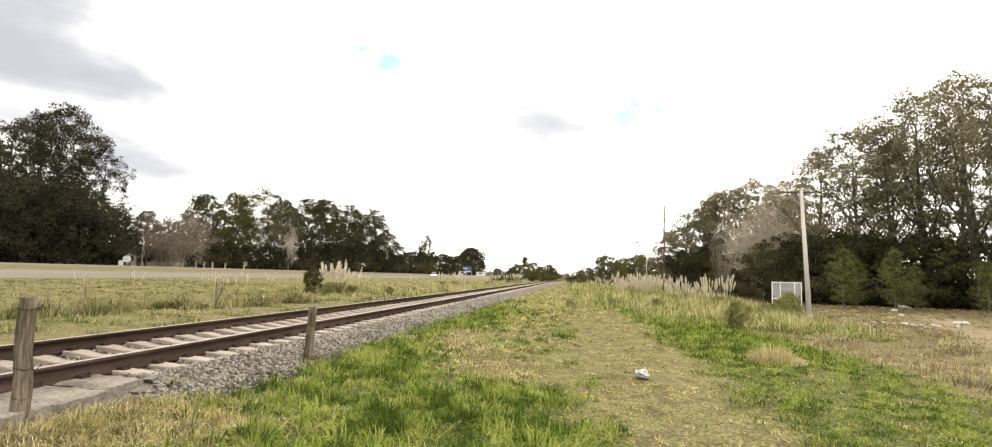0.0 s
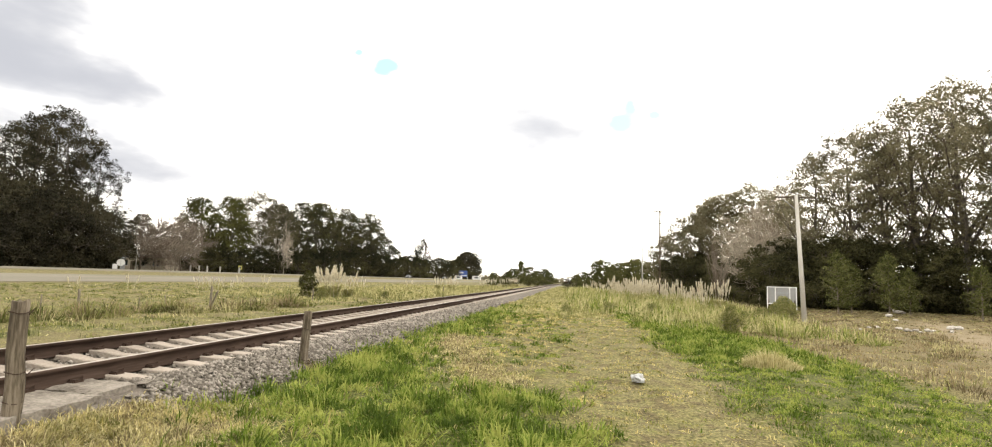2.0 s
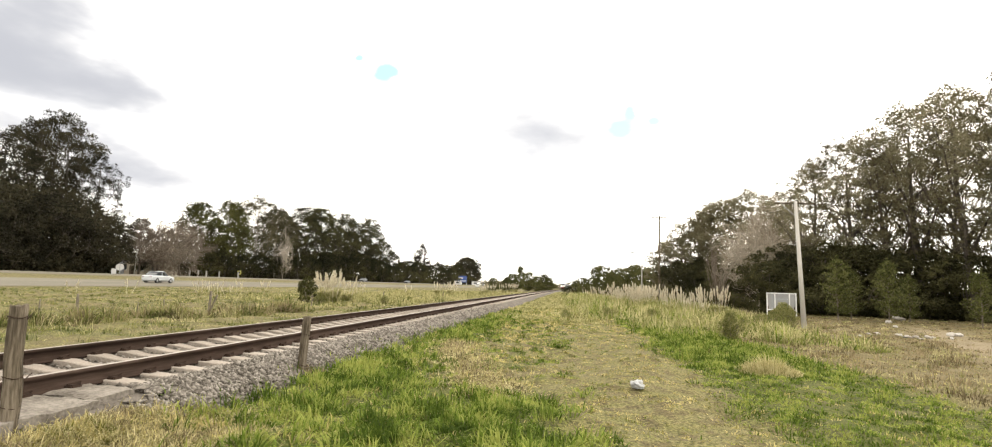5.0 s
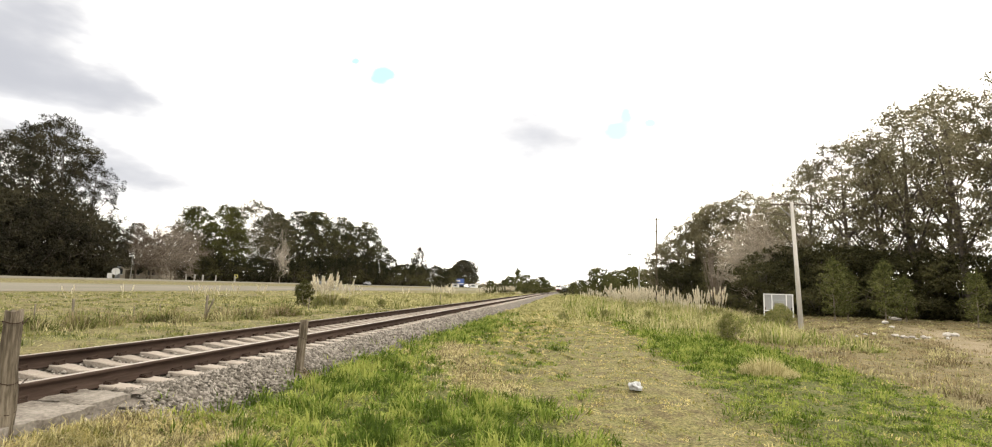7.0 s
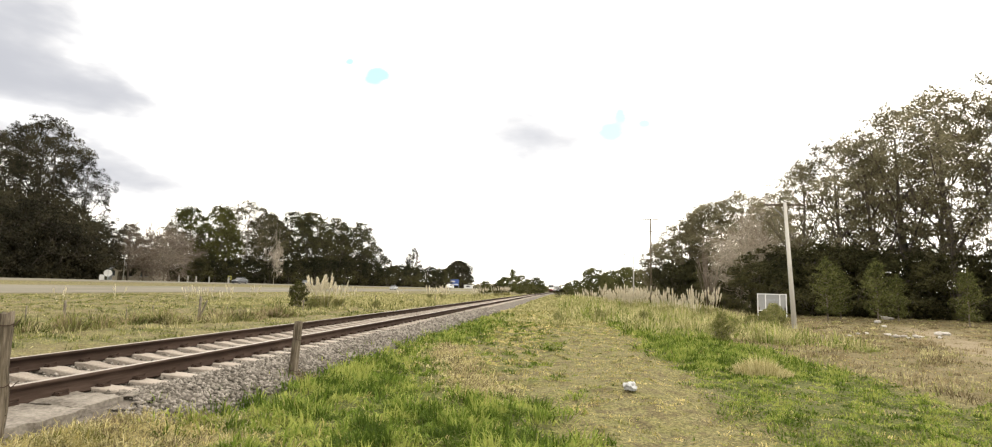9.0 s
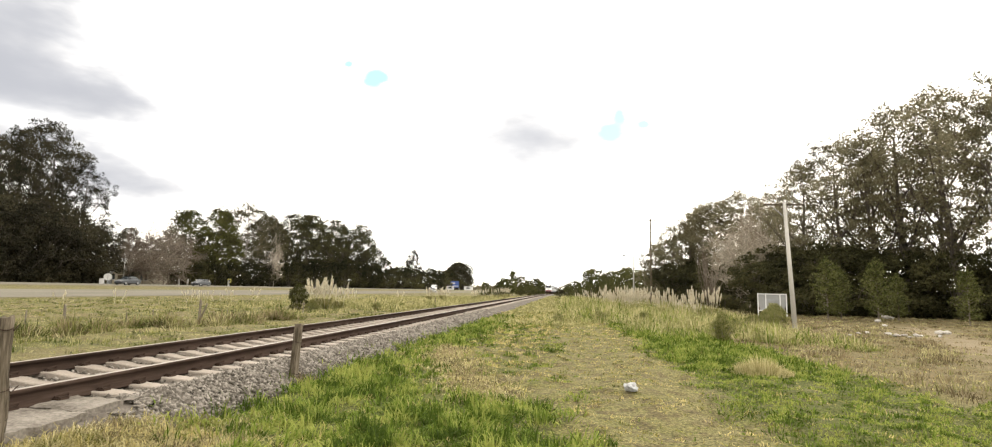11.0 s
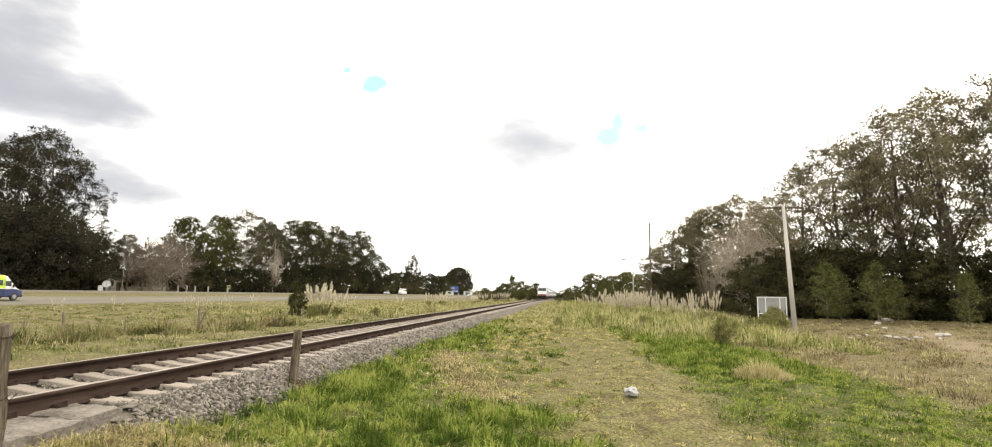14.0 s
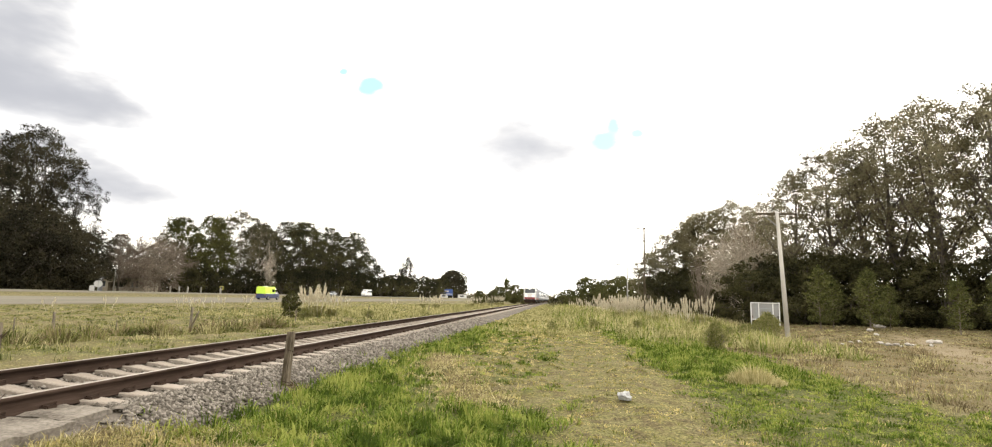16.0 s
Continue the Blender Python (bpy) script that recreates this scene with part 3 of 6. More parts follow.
# ---------------------------------------------------------------- railway
def build_track():
    track = tagged(new("railway_track"), "rusty single railway track on concrete sleepers in ballast", "railway track")
    ys = np.concatenate([np.arange(-20, 60, 4.0), np.arange(60, 820, 10.0)])
    prof = [(-0.07, 0), (0.07, 0), (0.07, 0.02), (0.015, 0.045), (0.012, 0.14), (0.036, 0.15), (0.036, 0.19), (-0.036, 0.19), (-0.036, 0.15), (-0.012, 0.14), (-0.015, 0.045), (-0.07, 0.02)]
    for side in (0.873, -0.873):
        V, q, mi = [], [], []
        for k, y in enumerate(ys):
            for px, pz in prof:
                V.append((float(track_x(y)) + side + px, y, RAIL_Z - 0.19 + pz))
        m = len(prof)
        for k in range(len(ys) - 1):
            for j in range(m):
                q.append((k * m + j, k * m + (j + 1) % m, (k + 1) * m + (j + 1) % m, (k + 1) * m + j))
                mi.append(1 if j == 6 else 0)
        part("rail", mesh_np("rail", V, q, [M["rust"], M["railhead"]], index=mi), None, track, "brown rusty steel rail")
    # sleeper: deep ends, waisted middle
    bm = bmesh.new()
    sec = [(-1.34, 0.11, 0.345), (-0.98, 0.12, 0.37), (-0.66, 0.12, 0.37), (-0.4, 0.10, 0.325), (0.4, 0.10, 0.325), (0.66, 0.12, 0.37), (0.98, 0.12, 0.37), (1.34, 0.11, 0.345)]
    rings = []
    for x, hw, top in sec:
        rings.append([bm.verts.new((x, s * w, z)) for s, w, z in ((-1, hw + 0.03, 0.1), (-1, hw, top - 0.012), (-1, hw - 0.015, top), (1, hw - 0.015, top), (1, hw, top - 0.012), (1, hw + 0.03, 0.1))])
    for a, b in zip(rings, rings[1:]):
        for j in range(5):
            bm.faces.new((a[j], a[j + 1], b[j + 1], b[j]))
    bm.faces.new(rings[0])
    bm.faces.new(rings[-1])
    first = part("sleeper", bm, M["concrete"], track, "weathered concrete sleeper")
    me = first.data
    ys = np.arange(5.36 - 16 * 0.543, 150.0, 0.543)
    first.location = (float(track_x(ys[0])), ys[0], 0.015)
    rng = random.Random(4)
    for y in ys[1:270]:
        s = new("sleeper", me)
        s.parent = track
        s.location = (float(track_x(y)) + rng.uniform(-0.02, 0.02), y, 0.015 + rng.uniform(-0.008, 0.008))
    bm = box(bmesh.new(), 0, 0, 0.012, 0.10, 0.13, 0.05, 0.012)
    tube(bm, (-0.02, -0.05, 0.03), (0.025, 0.06, 0.055), 0.016, 0.016, 6)
    clip = part("rail_clip", bm, M["rust"], track, "rusty rail fastening")
    clip.location = (float(track_x(ys[12])) + 0.98, ys[12], 0.385)
    for y in ys[13:62]:
        for side in (0.978, 0.768, -0.768, -0.978):
            c = new("rail_clip", clip.data)
            c.parent = track
            c.location = (float(track_x(y)) + side, y, 0.385)
    # ballast bed
    us = [-2.75, -2.3, -1.75, -1.4, -0.95, -0.55, 0, 0.55, 0.95, 1.4, 1.62, 1.95, 2.3]
    zs = [0.0, 0.13, 0.30, 0.345, 0.335, 0.30, 0.295, 0.30, 0.335, 0.345, 0.30, 0.16, 0.0]
    yy = np.concatenate([np.arange(-20, 40, 0.25), np.arange(40, 820, 5.0)])
    rs = np.random.RandomState(3)
    V = []
    for y in yy:
        for u, z in zip(us, zs):
            V.append((float(track_x(y)) + u + rs.uniform(-0.05, 0.05), y, z + rs.uniform(-0.02, 0.015)))
    m = len(us)
    i = (np.arange(len(yy) - 1)[:, None] * m + np.arange(m - 1)).ravel()
    bed = new("ballast", mesh_np("ballast", V, np.stack([i, i + 1, i + 1 + m, i + m], 1), M["ballast"]))
    tagged(bed, "grey crushed-stone ballast bed under the track", "ballast", kind="structure")


build_track()


# ---------------------------------------------------------------- trees
def leaf_mesh(C, rs, leaf, slim, droop, mat, lean=0.15):
    """Kite-shaped leaves at the places C, hanging by droop."""
    n = len(C)
    a = rs.normal(0, 1, (n, 3)) - np.array([0, 0, droop])
    a /= np.linalg.norm(a, axis=1)[:, None]
    b = np.cross(a, rs.normal(0, 1, (n, 3)))
    b /= np.linalg.norm(b, axis=1)[:, None] + 1e-9
    L = leaf * rs.uniform(0.6, 1.4, (n, 1))
    a, b = a * L, b * L * slim
    V = np.stack([C - a, C + b * 0.8 - a * 0.1, C + a, C - b + a * lean], 1).reshape(-1, 3)
    return mesh_np("crown", V, np.arange(4 * n).reshape(-1, 4), M[mat])


def gather(P, k, rs, rounds=4):
    """Sorts places into k neighbourhoods; gives each place's number."""
    mid = P[rs.choice(len(P), k, replace=False)].copy()
    for _ in range(rounds):
        who = np.argmin(((P[:, None] - mid[None]) ** 2).sum(-1), 1)
        for j in range(k):
            if (who == j).any():
                mid[j] = P[who == j].mean(0)
    return who


def crown_tree(name, seed, h, r, low, clumps, per, size, leaf, mat, trunk_r=0.3, hollow=0.45, limbs=7, slim=0.42, droop=0.8, dome=0.5, widest=0.6, bark="bark", lobes=0.25):
    """A tree whose forked limbs carry separate domed clumps of leaves. low: share of the height below the crown; widest: where the crown is widest."""
    rs = np.random.RandomState(seed)
    lean = rs.uniform(-0.06, 0.06, 2) * h
    axis = lambda z: np.array([lean[0] * (z / h) ** 1.5 + 0.012 * h * math.sin(5 * z / h + seed), lean[1] * (z / h) ** 1.5 + 0.012 * h * math.cos(4 * z / h + seed), z])
    ph = rs.uniform(0, 6.28, 4)
    P = []
    tries = 0
    while len(P) < clumps and tries < clumps * 40:
        tries += 1
        q, az = rs.uniform(0, 1) ** 0.85, rs.uniform(0, 2 * np.pi)
        s = math.sin(math.pi * (0.5 * q / widest if q < widest else 0.5 + 0.5 * (q - widest) / (1 - widest) * 0.92)) ** 0.75
        s = max(s, 0.25)
        wob = 1 + lobes * (math.sin(2 * az + ph[0] + 5 * q) + 0.7 * math.sin(3 * az + ph[1] - 7 * q) + 0.6 * math.sin(11 * q + ph[2]))
        rho = r * s * wob * (hollow + (1 - hollow) * math.sqrt(rs.uniform(0, 1)))
        z = h * (low + (1 - low) * q) - size * 0.4
        c = axis(z) + np.array([rho * math.cos(az), rho * math.sin(az), 0])
        if all(((c - p) ** 2).sum() > (0.8 * size) ** 2 for p in P[-140:]):
            P.append(c)
    P = np.array(P)
    segs = []
    zs = np.linspace(-0.3, 0.86 * h, 9)
    for a, b in zip(zs, zs[1:]):
        segs.append((axis(max(a, 0)) + np.array([0, 0, min(a, 0)]), axis(b), trunk_r * (1 - 0.85 * max(a, 0) / h), trunk_r * (1 - 0.85 * b / h)))
    who = gather(P * np.array([1, 1, 0.8]), limbs, rs)
    for j in range(limbs):
        G = P[who == j]
        if not len(G):
            continue
        g = G.mean(0)
        off = math.hypot(*(g - axis(g[2]))[:2])
        z0 = min(max(low * h * rs.uniform(0.55, 0.9), g[2] - 1.1 * off - 0.08 * h), 0.84 * h)
        base = axis(z0)
        node = base + (g - base) * 0.72
        bow = base + (node - base) * 0.5 + np.array([0, 0, -0.06 * np.linalg.norm(node - base)]) + rs.normal(0, 0.04, 3) * off
        r0 = max(0.04, trunk_r * 0.55 * (1 - 0.7 * z0 / h))
        segs += [(base, bow, r0, r0 * 0.75), (bow, node, r0 * 0.75, r0 * 0.5)]
        m = max(1, len(G) // 4)
        sub = gather(G, m, rs, 3)
        for i in range(m):
            S = G[sub == i]
            if not len(S):
                continue
            c = S.mean(0)
            fork = node + (c - node) * 0.6 + rs.normal(0, 0.08, 3)
            segs.append((node, fork, r0 * 0.4, r0 * 0.25))
            for p in S:
                segs.append((fork, p, r0 * 0.2, r0 * 0.08))
    tree = new(name)
    V, f = frusta(segs, 5)
    part("trunk", mesh_np("trunk", V, f, M[bark], True), None, tree)
    k = rs.uniform(0.5, 1.3, len(P))
    n = (per * k**2).astype(int) + 8
    i = np.repeat(np.arange(len(P)), n)
    u = rs.normal(0, 1, (len(i), 3))
    u /= np.linalg.norm(u, axis=1)[:, None]
    u *= rs.uniform(0.1, 1, (len(i), 1)) ** 0.45
    u[:, 2] = np.where(u[:, 2] > -0.35, u[:, 2], -u[:, 2]) * dome
    stretch = rs.uniform(0.8, 1.3, (len(P), 3))
    C = P[i] + u * (size * k)[i][:, None] * stretch[i]
    part("crown", leaf_mesh(C, rs, leaf, slim, droop, mat), None, tree)
    return tree


def bare_tree(name, seed, h, r, low, mat, trunk_r=0.2, limbs=8, fan=0.9, twigs=7, upright=0.5, fine=0.012):
    """A leafless tree: limbs, boughs, branches and fine twigs."""
    rs = np.random.RandomState(seed)
    segs = []

    def grow(base, way, length, rad, level):
        way = way / np.linalg.norm(way)
        bend = way + rs.normal(0, 0.12, 3) + np.array([0, 0, 0.1 * upright])
        mid = base + way * length * 0.5
        end = mid + bend / np.linalg.norm(bend) * length * 0.5
        segs.extend([(base, mid, rad, rad * 0.75), (mid, end, rad * 0.75, rad * 0.45)])
        if level == 0:
            return
        for k in range(limbs if level == 3 else twigs if level == 1 else 6):
            s = rs.uniform(0.3 if level < 3 else low, 1.0)
            p = base + (mid - base) * s * 2 if s < 0.5 else mid + (end - mid) * (s - 0.5) * 2
            d = way * upright + rs.normal(0, 1, 3) * fan * 0.62 + np.array([0, 0, 0.35 * upright])
            grow(p, d, length * rs.uniform(0.38, 0.62) * (r if level == 3 else 1), max(fine, rad * 0.42), level - 1)

    grow(np.array([0, 0, -0.3]), np.array([rs.normal(0, 0.05), rs.normal(0, 0.05), 1.0]), h * 0.62, trunk_r, 3)
    tree = new(name)
    V, f = frusta(segs, 4)
    part("trunk", mesh_np("trunk", V, f, M[mat], True), None, tree)
    return tree


def conifer(name, seed, h, r, mat):
    """A young conifer: whorls of rising boughs with flat sprays, on a thin bare stem."""
    rs = np.random.RandomState(seed)
    segs = [(np.array([0, 0, -0.3]), np.array([0.05, 0.03, h * 0.5]), 0.07, 0.045), (np.array([0.05, 0.03, h * 0.5]), np.array([0, 0, h]), 0.045, 0.012)]
    C = []
    for z in np.arange(0.12 * h, h, 0.055 * h):
        q = (z / h - 0.12) / 0.88
        for k in range(6):
            az = rs.uniform(0, 6.28)
            L = r * (0.25 + 1.0 * (1 - q) ** 0.8 * min(1, 0.55 + 2.2 * q)) * rs.uniform(0.55, 1.15)
            d = np.array([math.cos(az), math.sin(az), rs.uniform(0.1, 0.6)])
            a = np.array([0.03, 0.02, z])
            b = a + d * L
            segs.append((a, b, 0.018, 0.006))
            s = rs.uniform(0.25, 1.08, 46)[:, None]
            C.append(a + (b - a) * s + rs.normal(0, 1, (46, 3)) * np.array([0.13, 0.13, 0.07]) * (1.15 - 0.6 * np.abs(s - 0.55)) * r)
    C.append(np.array([0, 0, h]) + rs.normal(0, 1, (60, 3)) * np.array([0.1, 0.1, 0.22]))
    tree = new(name)
    V, f = frusta(segs, 5)
    part("trunk", mesh_np("trunk", V, f, M["bark"], True), None, tree)
    part("crown", leaf_mesh(np.concatenate(C), rs, 0.10, 0.3, -0.6, mat), None, tree)
    return tree


def plant(proto, x, y, size, turn, label, category="tree", group="", z=None):
    ob = copy_thing(proto, pose(x, y, gz(x, y) - 0.05 if z is None else z, 0, 0, turn))
    ob.scale = size if isinstance(size, (tuple, list)) else (size, size, size)
    return tagged(ob, label, category, group)


def drop(ob):
    for o in (*ob.children_recursive, ob):
        bpy.data.objects.remove(o)


def build_trees():
    rng = random.Random(11)
    grove = [crown_tree("tree", s, 30, 8.0, 0.24, 165, 85, 1.3, 0.21, "leaf_grove_shaded", 0.5, 0.25, 9, 0.42, 0.5, 0.8, 0.66, "bark_dark", 0.22) for s in (1, 2, 3)]
    gum = [crown_tree("tree", s, 16, 5.0, 0.1, 200, 80, 0.8, 0.15, "leaf_gum_hazed", 0.28, 0.25, 9, 0.4, 0.7, 0.85, 0.5) for s in (14, 15, 16)]
    thin = [crown_tree("tree", s, 20, 5.2, 0.26, 230, 66, 0.74, 0.135, "leaf_gum_hazed", 0.3, 0.2, 10, 0.38, 0.7, 0.85, 0.6, "bark_dark", 0.3) for s in (21, 22, 23, 24)]
    mid = [crown_tree("tree", s, 26, 8.5, 0.1, 150, 85, 1.6, 0.27, "leaf_dark", 0.42, 0.3, 8, 0.45, 0.5, 0.85, 0.5, "bark_dark", 0.2) for s in (5, 6, 7)]
    olive = crown_tree("tree", 18, 25, 7.0, 0.24, 150, 85, 1.3, 0.23, "leaf_olive", 0.4, 0.3, 8, 0.42, 0.6, 0.85, 0.6, "bark_pale", 0.2)
    cedar = crown_tree("tree", 19, 20, 8.0, 0.02, 210, 85, 1.5, 0.24, "leaf_cedar", 0.45, 0.35, 9, 0.5, 0.3, 0.8, 0.4, "bark_dark", 0.1)
    oak = [crown_tree("tree", s, 18, 8.5, 0.02, 170, 75, 1.6, 0.26, "leaf_grove_shaded", 0.4, 0.35, 9, 0.5, 0.3, 0.85, 0.45, "bark_dark", 0.15) for s in (35, 36)]
    bush = [crown_tree("bush", s, 8, 4.8, 0.02, 110, 60, 1.0, 0.2, "leaf_dark", 0.16, 0.35, 7, 0.5, 0.3, 0.85, 0.4, "bark_dark") for s in (31, 32)]
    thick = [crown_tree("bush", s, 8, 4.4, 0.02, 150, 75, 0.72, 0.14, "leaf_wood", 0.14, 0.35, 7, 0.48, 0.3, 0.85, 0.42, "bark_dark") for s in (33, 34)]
    pine = [conifer("tree", s, 4.5, 1.15, "leaf_pine") for s in (8, 9, 10)]
    brown = bare_tree("tree", 41, 11, 1.5, 0.35, "twig", 0.22, 20, 1.0, 16, 0.4, 0.032)
    fair = bare_tree("tree", 45, 11, 1.25, 0.3, "twig_pale", 0.16, 20, 0.9, 15, 0.5, 0.022)
    besom = bare_tree("bush", 43, 6.4, 1.0, 0.02, "twig", 0.035, 12, 0.5, 7, 1.5, 0.009)
    low = tree_bush("bush", 51, "leaf_bush")
    shade = tree_bush("bush", 52, "leaf_cedar")
    verge = [crown_tree("tree", s, 6, 3.0, 0.02, 120, 60, 0.62, 0.15, "leaf_verge", 0.12, 0.3, 7, 0.48, 0.3, 0.85, 0.42, "bark_dark") for s in (37, 38)]

    G = "eucalyptus grove beyond the highway"
    for x, y, h in [(-112, 91, 26.5), (-105.5, 95, 31), (-102, 97, 32.5), (-99.5, 98, 31.0), (-96, 101, 24.5), (-103, 88, 26), (-98, 89, 22), (-114, 84, 25), (-93, 103, 14.5), (-99, 82, 20)]:
        plant(rng.choice(grove), x, y, (h / 30 * (0.72 if x > -101 else 0.85),) * 2 + (h / 30,), rng.uniform(0, 360), "tall dark eucalyptus with open rounded crown", group=G)
    for x, y, h in [(-88, 72, 11), (-88, 78, 11), (-89, 83, 13), (-89, 89, 12.5), (-90, 95, 13), (-91, 100, 11), (-93, 84, 15), (-94, 77, 15), (-96, 94, 16), (-90, 66, 13)]:
        plant(rng.choice(oak), x, y, h / 18.00, rng.uniform(0, 360), "dense tree under tall eucalyptus, leaf colour darkened as shade", group="understorey of the grove")
    for x, y, h in [(-89.5, 107, 10.5), (-90, 112, 11), (-89, 117, 11), (-91, 121, 10)]:
        plant(brown, x, y, (h / 10, h / 10, h / 11), rng.uniform(0, 360), "leafless brown tree in front of a house", group="bare trees by the house")
    plant(mid[0], -97, 116, 0.5, 80, "small dark tree behind bare branches", group="bare trees by the house")
    G = "trees along the highway"
    plant(cedar, -95, 134, (0.95, 0.95, 0.98), 20, "dense mid-green tree with a rounded crown", group=G)
    plant(cedar, -95, 144, (0.9, 0.9, 1.08), 200, "dense mid-green tree with a rounded crown", group=G)
    plant(olive, -94, 157, 1.0, 40, "tall olive eucalyptus with a pale trunk", group=G)
    plant(olive, -93, 168, 0.92, 190, "tall olive eucalyptus with a pale trunk", group=G)
    for x, y, h in [(-97, 176, 23), (-96, 188, 26.5), (-95, 198, 27.5), (-97, 210, 28.5), (-95, 224, 28.5), (-97, 238, 28), (-94, 250, 29.5), (-97, 262, 27), (-96, 276, 23), (-94, 290, 17), (-104, 165, 19), (-104, 190, 22), (-106, 225, 24), (-106, 255, 24)]:
        plant(rng.choice(mid), x, y, h / 26, rng.uniform(0, 360), "tall dark green tree beside the highway", group=G)
    for x, y, h in [(-89, 128, 6), (-89, 136, 7), (-90, 145, 7), (-90, 154, 7.5), (-90, 165, 7.5), (-89, 175, 8), (-90, 185, 9), (-89, 195, 10), (-89, 210, 11), (-90, 226, 12), (-89, 243, 12), (-89, 260, 11), (-89, 280, 10), (-92, 305, 12), (-92, 318, 13), (-92, 340, 13), (-93, 365, 14), (-93, 395, 15), (-94, 430, 15), (-95, 470, 17)]:
        plant(rng.choice(bush), x, y, h / 8, rng.uniform(0, 360), "dense green shrub at the foot of the trees", "bush", "shrubs along the highway")
    plant(fair, -87.5, 163, (0.5, 0.5, 1.25), 20, "dead pale tree before dark foliage", group=G)
    plant(oak[1], -94, 350, (0.62, 0.62, 1.38), 70, "distant tall tree with a narrow crown", group=G)
    for x, y, turn in ((-97, 520, 30), (-94, 528, 150), (-99, 532, 260)):
        plant(oak[0], x, y, (1.6, 1.6, 1.42), turn, "broad distant tree beside the highway", group=G)
    G = "wood beside the meadow"
    for x, y, h in [(16.2, 98, 10.5), (18.4, 95, 13.2), (20.5, 92, 14.6), (22.6, 92, 15.8), (24.8, 89, 16.4), (27, 86, 17), (29, 80, 16), (27, 74, 12.5)]:
        plant(rng.choice(gum), x, y, h / 16, rng.uniform(0, 360), "mid-sized eucalyptus at the edge of a wood", group=G)
    for x, y, h in [(24.6, 61, 15.8), (27.6, 59, 17.4), (30.2, 57, 17.6), (32.4, 56, 20.2), (34.6, 53, 20.8), (37.2, 50, 21), (40.5, 52, 21), (43.5, 47, 20), (33, 64, 17), (38, 60, 19), (47, 50, 20)]:
        plant(rng.choice(thin), x, y, h / 20, rng.uniform(0, 360), "tall brownish eucalyptus with sparse crown", group=G)
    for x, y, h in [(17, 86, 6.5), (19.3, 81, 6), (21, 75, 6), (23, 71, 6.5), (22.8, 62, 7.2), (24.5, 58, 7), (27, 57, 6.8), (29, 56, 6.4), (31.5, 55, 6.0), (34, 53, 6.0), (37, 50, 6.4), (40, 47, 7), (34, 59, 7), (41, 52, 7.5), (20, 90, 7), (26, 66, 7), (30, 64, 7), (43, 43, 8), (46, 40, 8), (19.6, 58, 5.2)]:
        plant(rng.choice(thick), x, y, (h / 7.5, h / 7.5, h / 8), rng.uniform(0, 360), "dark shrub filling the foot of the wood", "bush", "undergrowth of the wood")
    for x, y, h in [(21.4, 48, 4.7), (23.3, 50, 4.0), (24.1, 46, 4.5), (27.2, 49, 3.5), (27.8, 42, 3.7), (33.5, 46, 4.4)]:
        plant(rng.choice(pine), x, y, (h / 4.7, h / 4.7, h / 4.4), rng.uniform(0, 360), "young green conifer before the wood", group="young conifers")
    plant(fair, 21.2, 66, (1.0, 1.0, 0.95), 40, "leafless grey-brown tree before the wood", group="bare trees by the wood")
    plant(fair, 23.6, 68, (0.9, 0.9, 1.06), 150, "leafless grey-brown tree before the wood", group="bare trees by the wood")
    plant(besom, 14.5, 58, (1.0, 1.0, 1.05), 0, "upright bundle of bare pale branches", "bush", "bare trees by the wood")
    plant(besom, 15.6, 60, (0.9, 0.9, 0.8), 90, "upright bundle of bare pale branches", "bush", "bare trees by the wood")

    G = "trees beside the line"
    for x, y, h in [(-18.7, 170, 4.5), (-17.4, 178, 5.6), (-13.5, 190, 6.4), (-11, 200, 5.4), (-9.8, 225, 6.6), (-8.4, 260, 6.0), (4.8, 190, 5.4), (2.6, 182, 4.2), (9.6, 220, 6), (-22, 165, 4)]:
        plant(rng.choice(verge), x, y, h / 6, rng.uniform(0, 360), "small green tree beside the line", group=G)
    for x, y, h in [(15, 160, 8), (17.2, 150, 8.6), (18, 130, 7), (19, 118, 7), (10.2, 170, 8.8), (13, 175, 7)]:
        plant(rng.choice(verge), x, y, h / 6, rng.uniform(0, 360), "small dense tree beside the line", group=G)
    plant(pine[0], -15.8, 185, 1.8, 0, "dark pointed conifer beside the line", group=G)
    plant(bush[0], 0.1, 118, 0.27, 0, "small dark bush beside the line", "bush", G)
    B = "bushes in the meadow"
    plant(shade, -17.75, 36.5, (0.68, 0.68, 0.92), 0, "dense dark green bush in the meadow", "bush", B)
    for x, y, k in [(-16.6, 36.2, 0.42), (-13.2, 39.5, 0.4),  (12.4, 36, 0.62), (13.3, 37.2, 0.7), (14.2, 39.4, 0.85), (4.4, 30.4, 0.42), (2.2, 31.7, 0.38), (9.2, 31, 0.4), (-0.1, 30.2, 0.3), (10.6, 33, 0.45), (7.4, 27, 0.36)]:
        plant(low, x, y, (k * 1.0, k * 1.0, k * 0.85), rng.uniform(0, 360), "small green bush in rough grass", "bush", B)
    plant(low, 5.8, 21.2, (0.4, 0.4, 0.55), 70, "upright green bush before rough grass", "bush", B)
    for p in (*grove, *gum, *thin, *mid, olive, cedar, *oak, *bush, *thick, *pine, brown, fair, besom, low, shade, *verge):
        drop(p)


def tree_bush(name, seed, mat):
    """A leafy bush about two metres high, many stems from the ground."""
    return crown_tree(name, seed, 2.0, 0.95, 0.0, 130, 60, 0.2, 0.055, mat, 0.035, 0.3, 9, 0.4, -0.3, 0.9, 0.4)


